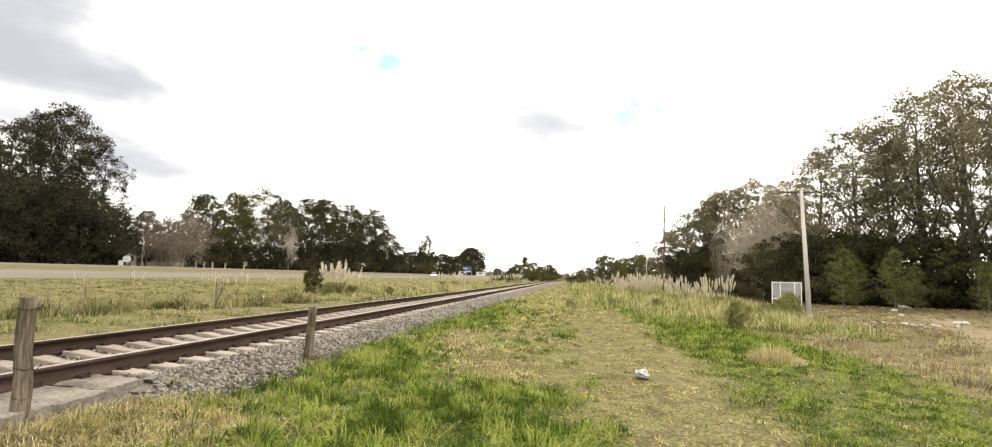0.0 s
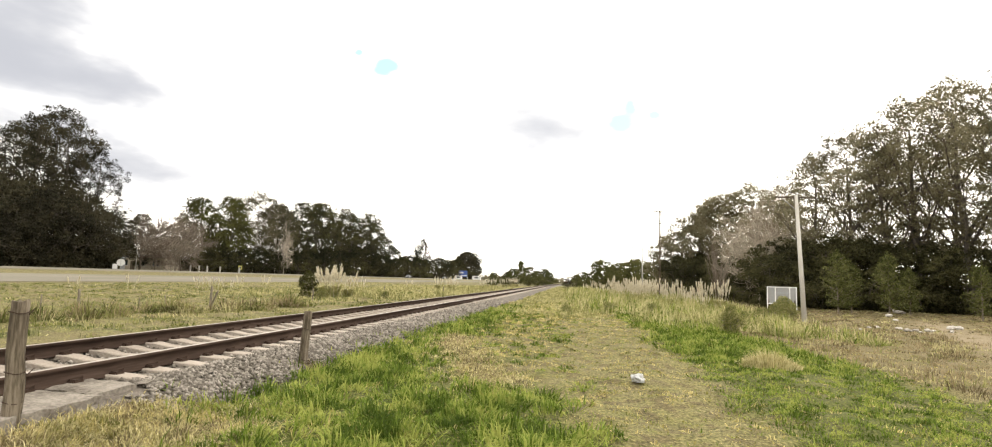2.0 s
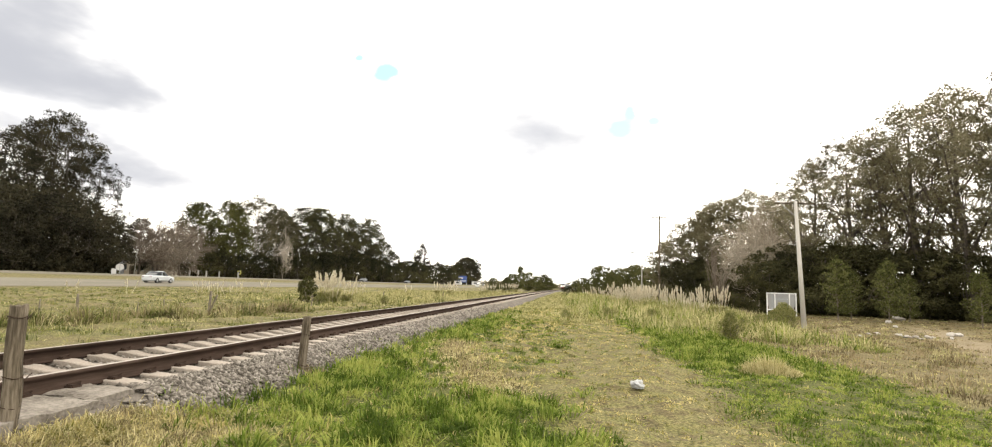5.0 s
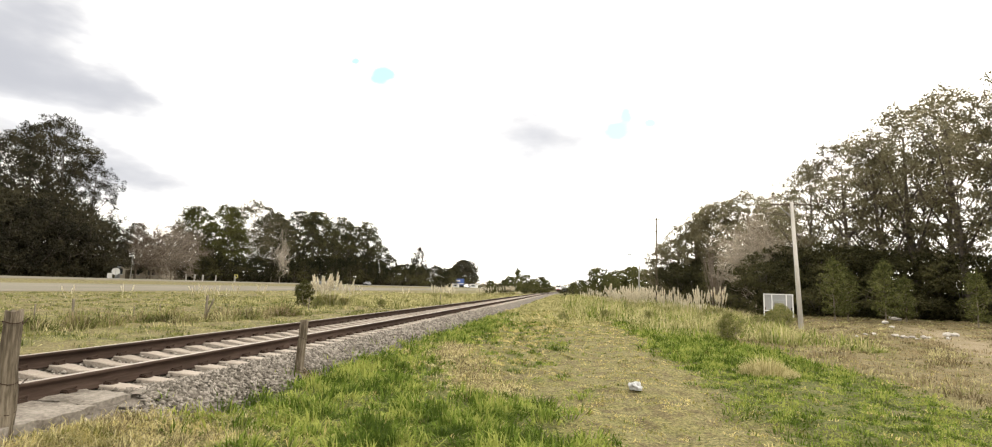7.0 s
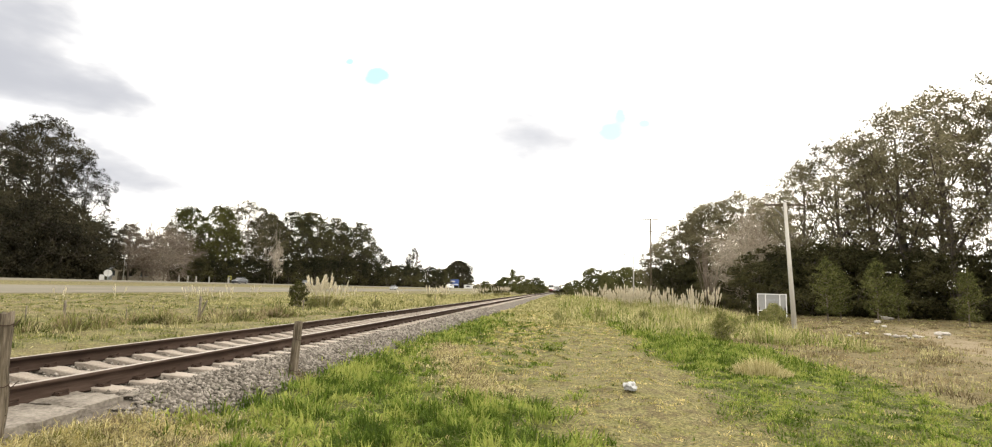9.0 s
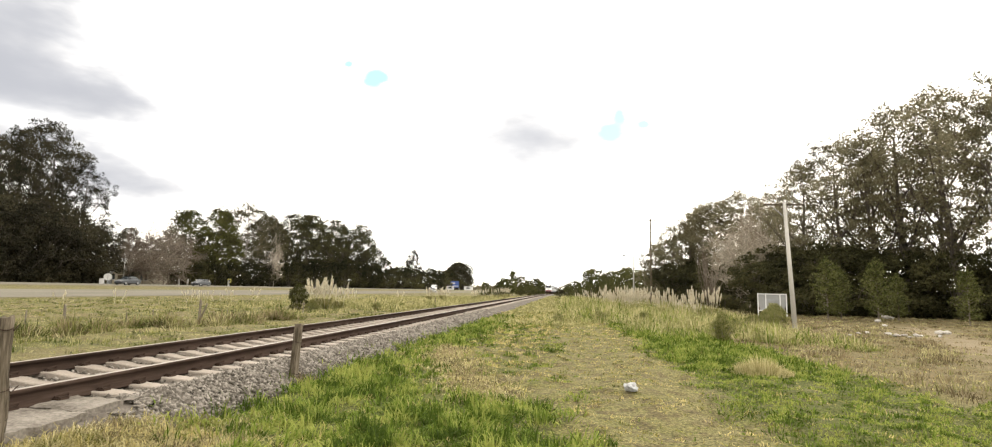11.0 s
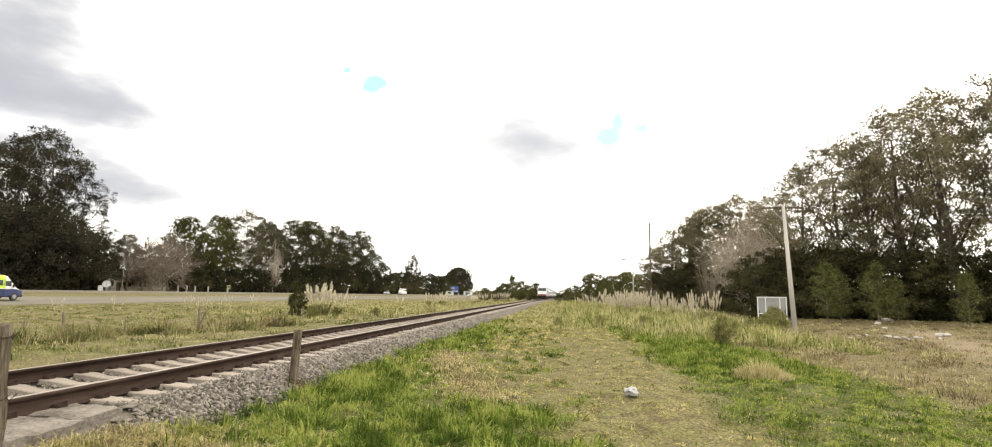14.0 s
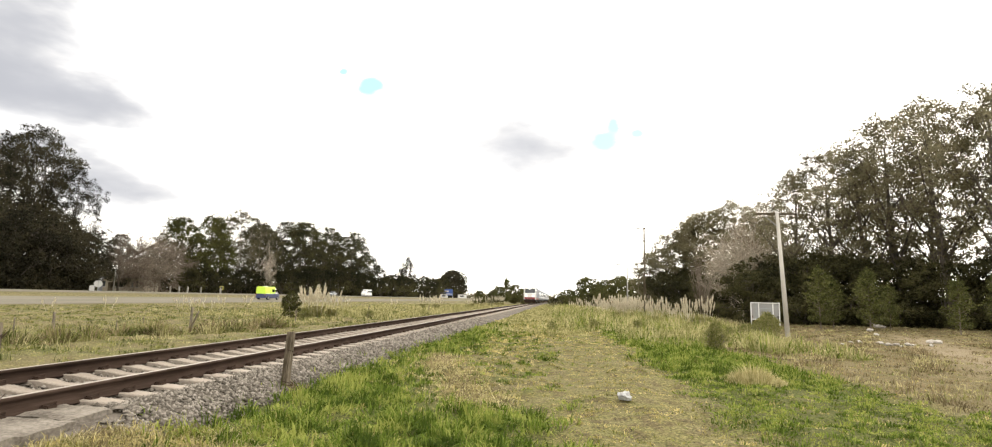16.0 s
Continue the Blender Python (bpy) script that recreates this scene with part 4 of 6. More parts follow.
def undergrowth(name, spots, n, leaf, mat, label, seed):
    """Leaves of a thicket that fills the foot of a wood. spots: stretches x0, y0, x1, y1, depth, height."""
    rs = np.random.RandomState(seed)
    C = []
    for x0, y0, x1, y1, deep, high in spots:
        s = rs.uniform(0, 1, n)
        d = rs.uniform(-0.5, 0.5, n) * deep
        x, y = x0 + (x1 - x0) * s, y0 + (y1 - y0) * s
        L = math.hypot(x1 - x0, y1 - y0)
        x, y = x - d * (y1 - y0) / L, y + d * (x1 - x0) / L
        top = high * (0.55 + 0.45 * waves(x, y, 0.45))
        C.append(np.stack([x, y, ground_z(x, y, False) + np.maximum(top, 0.3 * high) * rs.uniform(0, 1, n)], 1))
    C = np.concatenate(C)
    n = len(C)
    a = rs.normal(0, 1, (n, 3))
    a /= np.linalg.norm(a, axis=1)[:, None]
    b = np.cross(a, rs.normal(0, 1, (n, 3)))
    b /= np.linalg.norm(b, axis=1)[:, None] + 1e-9
    L = leaf * rs.uniform(0.6, 1.4, (n, 1))
    a, b = a * L, b * L * 0.6
    V = np.stack([C - a, C + b, C + a, C - b], 1).reshape(-1, 3)
    tagged(new(name, mesh_np(name, V, np.arange(4 * n).reshape(-1, 4), M[mat])), label, "undergrowth", kind="stuff")


build_trees()
# strips of darkened leaves stand in for the shade beneath the crowns
undergrowth("undergrowth", [(-92, 50, -94, 100, 6, 8.0), (-88.5, 45, -88.5, 99, 3, 7.0), (-97, 122, -98, 310, 5, 5.5), (-97, 310, -99, 600, 6, 5.0)], 17000, 0.42, "leaf_grove_shaded", "thicket under the trees beyond the highway, darkened as canopy shade", 91)
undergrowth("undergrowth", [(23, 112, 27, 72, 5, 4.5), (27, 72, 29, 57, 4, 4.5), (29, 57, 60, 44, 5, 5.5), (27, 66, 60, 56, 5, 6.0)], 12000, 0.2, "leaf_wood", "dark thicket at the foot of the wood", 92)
# distance haze on this belt is only the lighter leaf colour
undergrowth("far_woods", [(-420, 700, -60, 900, 30, 14), (-60, 900, 260, 760, 30, 13), (40, 420, 160, 300, 20, 10)], 9000, 1.3, "leaf_gum_hazed", "distant belt of trees along the horizon", 93)


# ---------------------------------------------------------------- poles
def put(name, x, y, label, category, group="", z=None, turn=0.0):
    ob = tagged(new(name), label, category, group)
    ob.matrix_basis = pose(x, y, gz(x, y) if z is None else z, 0, 0, turn)
    return ob


def build_poles():
    p = put("utility_pole", 13.66, 35, "pale concrete utility pole with a wooden crossarm", "utility pole")
    part("shaft", tube(bmesh.new(), (0.08, 0, -0.5), (-0.26, 0, 7.55), 0.15, 0.09, 12), M["pole"], p, smooth=True)
    part("crossarm", box(bmesh.new(), -0.25, 0.12, 7.4, 2.3, 0.1, 0.11, 0.012), M["post"], p, "grey wooden crossarm")
    for s in (-1, 1):
        part("brace", tube(bmesh.new(), (-0.24, 0.12, 6.65), (-0.25 + s * 0.75, 0.12, 7.35), 0.02, 0.02, 6), M["steel"], p)
    for k in (-1.25, -0.75, 0.25, 0.75):
        bm = tube(bmesh.new(), (k, 0.12, 7.45), (k, 0.12, 7.55), 0.018, 0.018, 6)
        tube(bm, (k, 0.12, 7.55), (k, 0.12, 7.61), 0.05, 0.035, 8)
        tube(bm, (k, 0.12, 7.61), (k, 0.12, 7.67), 0.045, 0.02, 8)
        part("insulator", bm, M["white"], p, "small ceramic insulator")
    p = put("utility_pole", 11.3, 72, "tall thin dark pole with a small crossarm", "utility pole")
    part("shaft", tube(bmesh.new(), (0, 0, -0.5), (0, 0, 11.3), 0.13, 0.09, 8), M["post"], p, smooth=True)
    for z, w in ((11.15, 2.0), (9.6, 0.6), (8.3, 0.45), (7.1, 0.5)):
        part("crossarm", box(bmesh.new(), 0, 0.1, z, w, 0.1, 0.1, 0.01), M["post"], p)
    p = put("street_lamp", 12.1, 95, "grey street lamp with a short arm", "street lamp")
    part("shaft", tube(bmesh.new(), (0, 0, -0.5), (0, 0, 8.0), 0.12, 0.08, 8), M["pole"], p, smooth=True)
    part("arm", tube(bmesh.new(), (0, 0, 7.95), (-1.3, 0, 8.1), 0.05, 0.05, 6), M["steel"], p)
    part("lamp_head", box(bmesh.new(), -1.55, 0, 8.1, 0.7, 0.3, 0.18, 0.05), M["grey"], p)
    p = put("street_lamp", -88, 104, "slim grey lamp post beside the highway", "street lamp")
    part("shaft", tube(bmesh.new(), (0, 0, -0.5), (0, 0, 5.2), 0.1, 0.07, 8), M["pole"], p, smooth=True)
    part("lamp_head", box(bmesh.new(), -0.2, 0, 5.2, 0.5, 0.25, 0.12, 0.04), M["grey"], p)


def post_mesh(h, r, seed):
    """A split, slightly bent round post with a worn, uneven top."""
    rs = np.random.RandomState(seed)
    bm = bmesh.new()
    rings, n = [], 14
    ang = np.linspace(0, 2 * np.pi, n, endpoint=False)
    wob = rs.uniform(0.9, 1.08, n)
    for z in (-0.5, 0.0, 0.15, 0.3, 0.5, 0.7, 0.85, 1.0):
        q = z * h
        k = r * (1.06 - 0.1 * max(z, 0)) * (1 + rs.uniform(-0.03, 0.03))
        cx, cy = rs.uniform(-0.006, 0.006, 2)
        top = rs.uniform(-0.012, 0.012, n) if z == 1.0 else np.zeros(n)
        rings.append([bm.verts.new((cx + k * wob[j] * math.cos(ang[j]), cy + k * wob[j] * math.sin(ang[j]), q + top[j])) for j in range(n)])
    for a, b in zip(rings, rings[1:]):
        for j in range(n):
            bm.faces.new((a[j], a[(j + 1) % n], b[(j + 1) % n], b[j]))
    c = bm.verts.new((0, 0, h - 0.01))
    for j in range(n):
        bm.faces.new((rings[-1][j], rings[-1][(j + 1) % n], c))
    return bm


def wire_ring(r, z, thick=0.006, tail=0.0):
    bm = bmesh.new()
    pts = [(r * math.cos(a), r * math.sin(a), z + 0.012 * math.sin(2 * a)) for a in np.linspace(0, 2 * np.pi, 13)]
    if tail:
        pts += [(r + tail * 0.5, -0.03, z - 0.02), (r + tail, 0.0, z + 0.03)]
    for a, b in zip(pts, pts[1:]):
        tube(bm, a, b, thick, thick, 5)
    return bm


def build_fences():
    for x, y, h, r, lean, seed in ((-4.50, 4.15, 0.925, 0.064, -2.0, 1), (-4.14, 8.52, 0.90, 0.068, 2.2, 2)):
        f = tagged(new("fence_post"), "round weathered wooden fence post with old wire", "fence post", "posts beside the line")
        f.matrix_basis = pose(x, y, gz(x, y) + (0.16 if seed == 1 else 0.02), 0, lean, 20 * seed)
        part("shaft", post_mesh(h, r, seed), M["post"], f, smooth=True)
        for z, t in ((0.83, 0.04), (0.34, 0.07), (0.1, 0.0)) if seed == 1 else ((0.62, 0.0), (0.14, 0.06), (0.1, 0.04)):
            part("wire", wire_ring(r * 1.07, z, 0.004, t), M["rust"], f, "rusty wire tied round the post")
    rng = random.Random(5)
    posts = [(-17.4, 16.6, 0.75, 2, 0.03), (-17.7, 18.4, 0.95, -2, 0.06), (-17.3, 20.8, 0.6, 3, 0.025), (-16.9, 21.8, 0.65, -2, 0.025), (-15.6, 22.9, 1.12, 2, 0.075), (-15.15, 22.2, 1.1, 24, 0.05), (-15.9, 25.4, 0.6, 3, 0.025), (-15.2, 32, 0.8, 2, 0.04), (-14.5, 43, 0.9, 3, 0.05), (-13.5, 60, 0.9, 1, 0.05)]
    for k, (x, y, h, lean, r) in enumerate(posts):
        f = tagged(new("fence_post"), "thin grey wooden post of a wire fence", "fence post", "fence across the line")
        f.matrix_basis = pose(x, y, gz(x, y), rng.uniform(-3, 3), lean, 0)
        part("shaft", post_mesh(h * 0.85, r * 0.7, 20 + k), M["post_pale"], f, smooth=True)
    for x, y in [(-86, 124), (-86, 129), (-86, 137), (-86, 118), (-86, 121)]:
        f = put("marker_post", x, y, "short pale post beside the highway", "post", "posts beyond the highway")
        part("shaft", box(bmesh.new(), 0, 0, 0.6, 0.3, 0.25, 1.9, 0.03), M["pole"], f)


def build_slab():
    s = tagged(new("concrete_slab"), "broken concrete crossing slab beside the rail", "concrete slab")
    rs = np.random.RandomState(8)
    x0 = -5.12
    for y0, y1, x1 in ((1.0, 3.12, -4.42), (3.16, 5.0, -4.42), (5.03, 5.6, -4.55)):
        bm = bmesh.new()
        nx, ny = 8, max(4, int((y1 - y0) / 0.09))
        top = [[None] * (ny + 1) for _ in range(nx + 1)]
        foot = [[None] * (ny + 1) for _ in range(nx + 1)]
        for i in range(nx + 1):
            for j in range(ny + 1):
                rim = i == nx or j in (0, ny)
                x, y = x0 + (x1 - x0) * i / nx, y0 + (y1 - y0) * j / ny
                if i == nx:
                    x += rs.uniform(-0.035, 0.01)
                if j == ny:
                    y += rs.uniform(-0.03, 0.01)
                z = 0.392 - 0.02 * i / nx + rs.uniform(-0.003, 0.003) - (rs.uniform(0, 0.02) if rim else 0)
                top[i][j] = bm.verts.new((x, y, z))
                foot[i][j] = bm.verts.new((x, y, 0.22)) if rim or i == 0 else None
        for i in range(nx):
            for j in range(ny):
                bm.faces.new((top[i][j], top[i + 1][j], top[i + 1][j + 1], top[i][j + 1]))
        for i in range(nx):
            for j in (0, ny):
                bm.faces.new((top[i][j], top[i + 1][j], foot[i + 1][j], foot[i][j]))
        for j in range(ny):
            for i in (0, nx):
                bm.faces.new((top[i][j], top[i][j + 1], foot[i][j + 1], foot[i][j]))
        part("panel", bm, M["slab"], s, "worn grey concrete panel")


def build_signs():
    s = put("sign_board", 15.15, 42.5, "pale metal board on a frame, seen from behind", "sign", turn=3)
    part("panel", box(bmesh.new(), 0, 0, 1.45, 1.95, 0.05, 1.15, 0.01), M["zinc"], s, "grey sheet panel")
    for z in (0.86, 2.03):
        part("rail", box(bmesh.new(), 0, -0.05, z, 2.05, 0.06, 0.06, 0.01), M["white"], s)
    for x in (-1.0, -0.45, 0.55, 1.0):
        part("upright", box(bmesh.new(), x, -0.055, 1.2, 0.06, 0.06, 1.75, 0.01), M["white"], s)
    for x in (-0.9, 0.9):
        part("leg", box(bmesh.new(), x, 0, 0.45, 0.08, 0.08, 1.3, 0.01), M["post"], s)
    part("batten", box(bmesh.new(), 0, -0.05, 1.62, 1.0, 0.04, 0.05, 0.008), M["grey"], s)
    d = put("round_sign", -86, 97.8, "round white sign on a short mast", "sign", turn=42)
    part("mast", tube(bmesh.new(), (0, 0, -0.5), (0, 0, 2.2), 0.06, 0.06, 8), M["steel"], d)
    part("disc", tube(bmesh.new(), (0, -0.04, 1.5), (0, 0.04, 1.5), 0.68, 0.68, 28), M["white"], d, "white disc")
    part("box", box(bmesh.new(), -0.9, 0, 0.5, 0.8, 0.5, 1.3, 0.03), M["white"], d, "white cabinet")
    y = put("road_sign", -86, 137.5, "yellow square sign with a dark mark", "sign", turn=30)
    part("mast", tube(bmesh.new(), (0, 0, -0.5), (0, 0, 2.0), 0.05, 0.05, 8), M["steel"], y)
    part("plate", box(bmesh.new(), 0, 0, 1.5, 0.9, 0.05, 1.0, 0.02), M["yellow"], y)
    part("mark", box(bmesh.new(), 0, -0.035, 1.5, 0.5, 0.02, 0.5, 0.005), M["black"], y)
    b = put("billboard", -86, 452, "large blue board on white posts", "billboard", turn=8)
    part("board", box(bmesh.new(), 0, 0, 4.6, 7.0, 0.3, 5.2, 0.05), M["signblue"], b)
    for x in (-3.6, 3.6):
        part("leg", box(bmesh.new(), x, 0, 0.8, 0.35, 0.35, 2.6, 0.02), M["white"], b)
    part("stripe", box(bmesh.new(), -1.5, -0.17, 5.4, 3.4, 0.05, 1.1, 0.01), M["white"], b, "pale stripe")
    part("stripe", box(bmesh.new(), 0.6, -0.17, 3.2, 5.0, 0.05, 0.6, 0.01), M["white"], b, "pale stripe")
    for x, yy, w in ((-80.5 - 9, 452, 5.5), (-80.5 + 3, 470, 7.0)):
        k = put("kiosk", x, yy, "low white kiosk beside the highway", "kiosk", "kiosks")
        part("wall", box(bmesh.new(), 0, 0, 1.5, w, 3.0, 3.2, 0.05), M["white"], k)
        part("roof", box(bmesh.new(), 0, 0, 3.2, w + 0.6, 3.6, 0.25, 0.04), M["roof"], k)
        part("window", box(bmesh.new(), 0, -1.52, 1.7, w * 0.5, 0.06, 1.1, 0.01), M["glass"], k)
    for x, y2, h in ((-95, 620, 15), (-20, 260, 9)):
        m = put("mast", x, y2, "thin distant mast above the trees", "mast")
        part("shaft", tube(bmesh.new(), (0, 0, -0.5), (0, 0, h), 0.14, 0.1, 6), M["steel"], m)


def build_houses():
    h = put("house", -99, 121, "cream single-storey house behind bare trees", "house", turn=10)
    part("wall", box(bmesh.new(), 0, 0, 1.6, 11, 7, 3.4, 0.02), M["wall"], h)
    bm = bmesh.new()
    vs = [bm.verts.new(v) for v in ((-6, -4, 3.2), (6, -4, 3.2), (6, 4, 3.2), (-6, 4, 3.2), (-6, 0, 4.9), (6, 0, 4.9))]
    for f in ((0, 1, 5, 4), (2, 3, 4, 5), (0, 4, 3), (1, 2, 5), (3, 2, 1, 0)):
        bm.faces.new([vs[k] for k in f])
    part("roof", bm, M["roof"], h)
    for x in (-3.6, 0.2, 3.6):
        w = part("window", box(bmesh.new(), x, -3.52, 1.8, 1.5, 0.08, 1.3, 0.02), M["glass"], h)
        part("frame", box(bmesh.new(), x, -3.55, 1.1, 1.7, 0.12, 0.1, 0.01), M["white"], w)
    part("door", box(bmesh.new(), -1.7, -3.52, 1.1, 1.0, 0.08, 2.1, 0.02), M["post"], h)
    s = put("shed", -94, 105, "grey metal shed under dark trees", "shed", turn=30)
    part("wall", box(bmesh.new(), 0, 0, 1.2, 3.6, 3, 2.6, 0.02), M["grey"], s)
    part("roof", box(bmesh.new(), 0, 0, 2.6, 4.2, 3.6, 0.22, 0.03, pose(0, 0, 0, 6, 0, 0)), M["steel"], s)
    part("door", box(bmesh.new(), 0.3, -1.52, 1.05, 1.1, 0.06, 2.0, 0.01), M["black"], s)


# ---------------------------------------------------------------- small loose things
def stone_mesh(name, seed, mat):
    bm = bmesh.new()
    bmesh.ops.create_icosphere(bm, subdivisions=1, radius=1)
    rs = np.random.RandomState(seed)
    for v in bm.verts:
        v.co *= rs.uniform(0.65, 1.15)
        v.co.z *= 0.65
    me = bpy.data.meshes.new(name)
    bm.to_mesh(me)
    bm.free()
    me.materials.append(mat)
    return me


def build_litter():
    rs = np.random.RandomState(2)
    bm = bmesh.new()
    bmesh.ops.create_icosphere(bm, subdivisions=3, radius=0.085)
    for v in bm.verts:
        n = noise.noise(v.co * 17) * 0.09 + noise.noise(v.co * 41) * 0.04
        v.co = v.co * (1 + n * 7)
        v.co.x *= 1.25
        v.co.z = max(v.co.z * 0.85, -0.06)
    ob = part("plastic_bag", bm, M["plastic"])
    ob.matrix_basis = pose(1.13, 9.25, gz(1.13, 9.25) + 0.07, 0, 0, 30)
    tagged(ob, "crumpled white plastic bag lying on grass", "plastic bag")
    chips = [stone_mesh("chip", 30 + k, M["slab"]) for k in range(3)]
    for k, (x, y, r) in enumerate([(-4.62, 5.72, 0.10), (-4.5, 5.82, 0.08), (-4.78, 5.85, 0.07), (-4.42, 5.62, 0.07), (-4.7, 6.0, 0.05), (-4.44, 5.3, 0.06)]):
        ob = new("concrete_fragment", chips[k % 3])
        ob.matrix_basis = pose(x, y, float(np.interp(x - TRACK_X, [1.4, 1.62, 1.95], [0.345, 0.30, 0.16])) + r * 0.2, 8, -6, 70 * k)
        ob.scale = (r * 1.5, r * 1.1, r * 0.5)
        tagged(ob, "broken piece of grey concrete on ballast", "concrete fragment", "broken edge of the slab")
    meshes = [stone_mesh("stone", k, M["rubble"]) for k in range(4)]
    rng = random.Random(7)
    spots = [(16.4, 32.6, 0.25), (16.7, 31.1, 0.3), (16.6, 30.2, 0.3), (17.2, 30.6, 0.26), (17.6, 30.4, 0.28), (17.0, 29.8, 0.2), (18.1, 30.8, 0.2), (20.1, 32.6, 0.42), (20.7, 33.0, 0.35), (27.3, 50.8, 0.6), (21.3, 40.0, 0.25), (15.4, 31.4, 0.2), (18.6, 30.2, 0.15), (16.1, 31.8, 0.15), (14.6, 30.5, 0.15), (17.4, 32.5, 0.2), (19.1, 31.0, 0.18), (23.5, 45, 0.4)]
    for x, y, r in spots:
        r *= 0.68
        ob = new("rubble_stone", rng.choice(meshes))
        ob.matrix_basis = pose(x, y, gz(x, y) + r * 0.35, rng.uniform(-15, 15), rng.uniform(-15, 15), rng.uniform(0, 360))
        ob.scale = (r * rng.uniform(0.9, 1.4), r, r * rng.uniform(0.6, 1.0))
        tagged(ob, "pale lump of dumped rubble on dry ground", "rubble", "dumped rubble")


def build_stones():
    """Loose stones on the ballast: squashed, uneven eight-faced lumps."""
    rs = np.random.RandomState(12)
    n = 42000
    y = 2.5 + 34 * rs.uniform(0, 1, n) ** 1.9
    u = np.where(rs.uniform(0, 1, n) < 0.68, rs.uniform(1.3, 2.3, n), rs.uniform(-1.6, 1.3, n))
    us = [-2.75, -2.3, -1.75, -1.4, -0.95, -0.55, 0, 0.55, 0.95, 1.4, 1.62, 1.95, 2.3]
    zs = [0.0, 0.13, 0.30, 0.345, 0.335, 0.30, 0.295, 0.30, 0.335, 0.345, 0.30, 0.16, 0.0]
    z = np.interp(u, us, zs)
    # few stones lie on the sleepers themselves
    near = np.abs((y - 5.36 + 0.2715) % 0.543 - 0.2715) < 0.12
    keep = ~(near & (np.abs(u) < 1.34)) | (rs.uniform(0, 1, n) < 0.04)
    slab = (y < 5.66) & (u > 0.95) & (u < 1.68) | (y < 5.3) & (u >= 1.68)
    keep &= ~slab
    keep &= rs.uniform(0, 1, n) < 1 - ease(u, 1.8, 2.3) * 0.85
    y, u, z = y[keep], u[keep], z[keep]
    n = len(y)
    r = rs.uniform(0.013, 0.036, n) * (1 + y / 50)
    P = np.array([(1, 0, 0), (-1, 0, 0), (0, 1, 0), (0, -1, 0), (0, 0, 1), (0, 0, -1)], float)
    F = np.array([(0, 2, 4), (2, 1, 4), (1, 3, 4), (3, 0, 4), (2, 0, 5), (1, 2, 5), (3, 1, 5), (0, 3, 5)])
    a = rs.uniform(0, 2 * np.pi, n)
    V = P[None] * rs.uniform(0.6, 1.3, (n, 6, 1)) * np.array([1, 1, 0.75]) + rs.normal(0, 0.12, (n, 6, 3))
    x2 = V[..., 0] * np.cos(a)[:, None] - V[..., 1] * np.sin(a)[:, None]
    y2 = V[..., 0] * np.sin(a)[:, None] + V[..., 1] * np.cos(a)[:, None]
    V = np.stack([x2, y2, V[..., 2]], -1) * r[:, None, None]
    V += np.stack([TRACK_X + u, y, z + r * 0.3], -1)[:, None]
    Fa = (F[None] + 6 * np.arange(n)[:, None, None]).reshape(-1, 3)
    tagged(new("loose_stones", mesh_np("loose_stones", V.reshape(-1, 3), Fa, M["stone"])), "grey broken stones of the ballast", "stones", kind="stuff")


# ---------------------------------------------------------------- grass
def blades(name, x, y, h, w, mat, label, seed, bend=0.45, z=None, away=None, turn_out=None):
    """Bent blades, three triangles each, rooted at x, y."""
    rs = np.random.RandomState(seed)
    n = len(x)
    a = rs.uniform(0, 2 * np.pi, n)
    t = rs.uniform(0, 2 * np.pi, n) if away is None else away
    b = bend * rs.uniform(0.3, 1.5, n) * (1.0 if turn_out is None else 0.35 + 0.8 * turn_out)
    z = (ground_z(x, y) if z is None else z) - 0.015
    side = np.stack([np.cos(a), np.sin(a), np.zeros(n)], 1) * (w / 2)[:, None]
    lean = np.stack([np.cos(t), np.sin(t), np.zeros(n)], 1)
    root = np.stack([x, y, z], 1)
    up = np.array([0, 0, 1.0])
    mid = root + up * (h * (0.62 - 0.12 * np.minimum(b, 1.4)))[:, None] + lean * (0.3 * h * b)[:, None]
    tip = root + up * (h * (1 - 0.5 * np.minimum(b, 1.4)))[:, None] + lean * (0.9 * h * b)[:, None]
    V = np.stack([root - side, root + side, mid + side * 0.75, mid - side * 0.75, tip], 1).reshape(-1, 3)
    k = 5 * np.arange(n)[:, None]
    F = np.concatenate([k + np.array([[0, 1, 2]]), k + np.array([[0, 2, 3]]), k + np.array([[3, 2, 4]])])
    return tagged(new(name, mesh_np(name, V, F, M[mat])), label, "grass", kind="stuff")


def scatter(rs, n, x0, x1, y0, y1, power=1.7):
    y = y0 + (y1 - y0) * rs.uniform(0, 1, n) ** power
    return rs.uniform(x0, x1, n), y


def tufts(name, x, y, h, spread, per, width, mat, label, seed, bend, sway=0.0):
    """Clusters of blades that fan outwards from the tuft's middle."""
    rs = np.random.RandomState(seed)
    n = len(x)
    k = np.repeat(np.arange(n), per)
    a = rs.uniform(0, 2 * np.pi, len(k))
    q = np.sqrt(rs.uniform(0, 1, len(k)))
    r = spread[k] * q
    bx, by = x[k] + r * np.cos(a), y[k] + r * np.sin(a)
    hh = h[k] * (1.1 - 0.45 * q) * rs.uniform(0.6, 1.25, len(k))
    out = a + rs.normal(0, 0.7, len(k))
    # the tuft as a whole leans one way
    own = rs.uniform(0, 2 * np.pi, n)[k]
    away = np.arctan2(np.sin(out) + 2 * sway * np.sin(own), np.cos(out) + 2 * sway * np.cos(own))
    blades(name, bx, by, hh, width(by), mat, label, seed, bend, away=away, turn_out=np.clip(q + sway * 0.5, 0, 1))


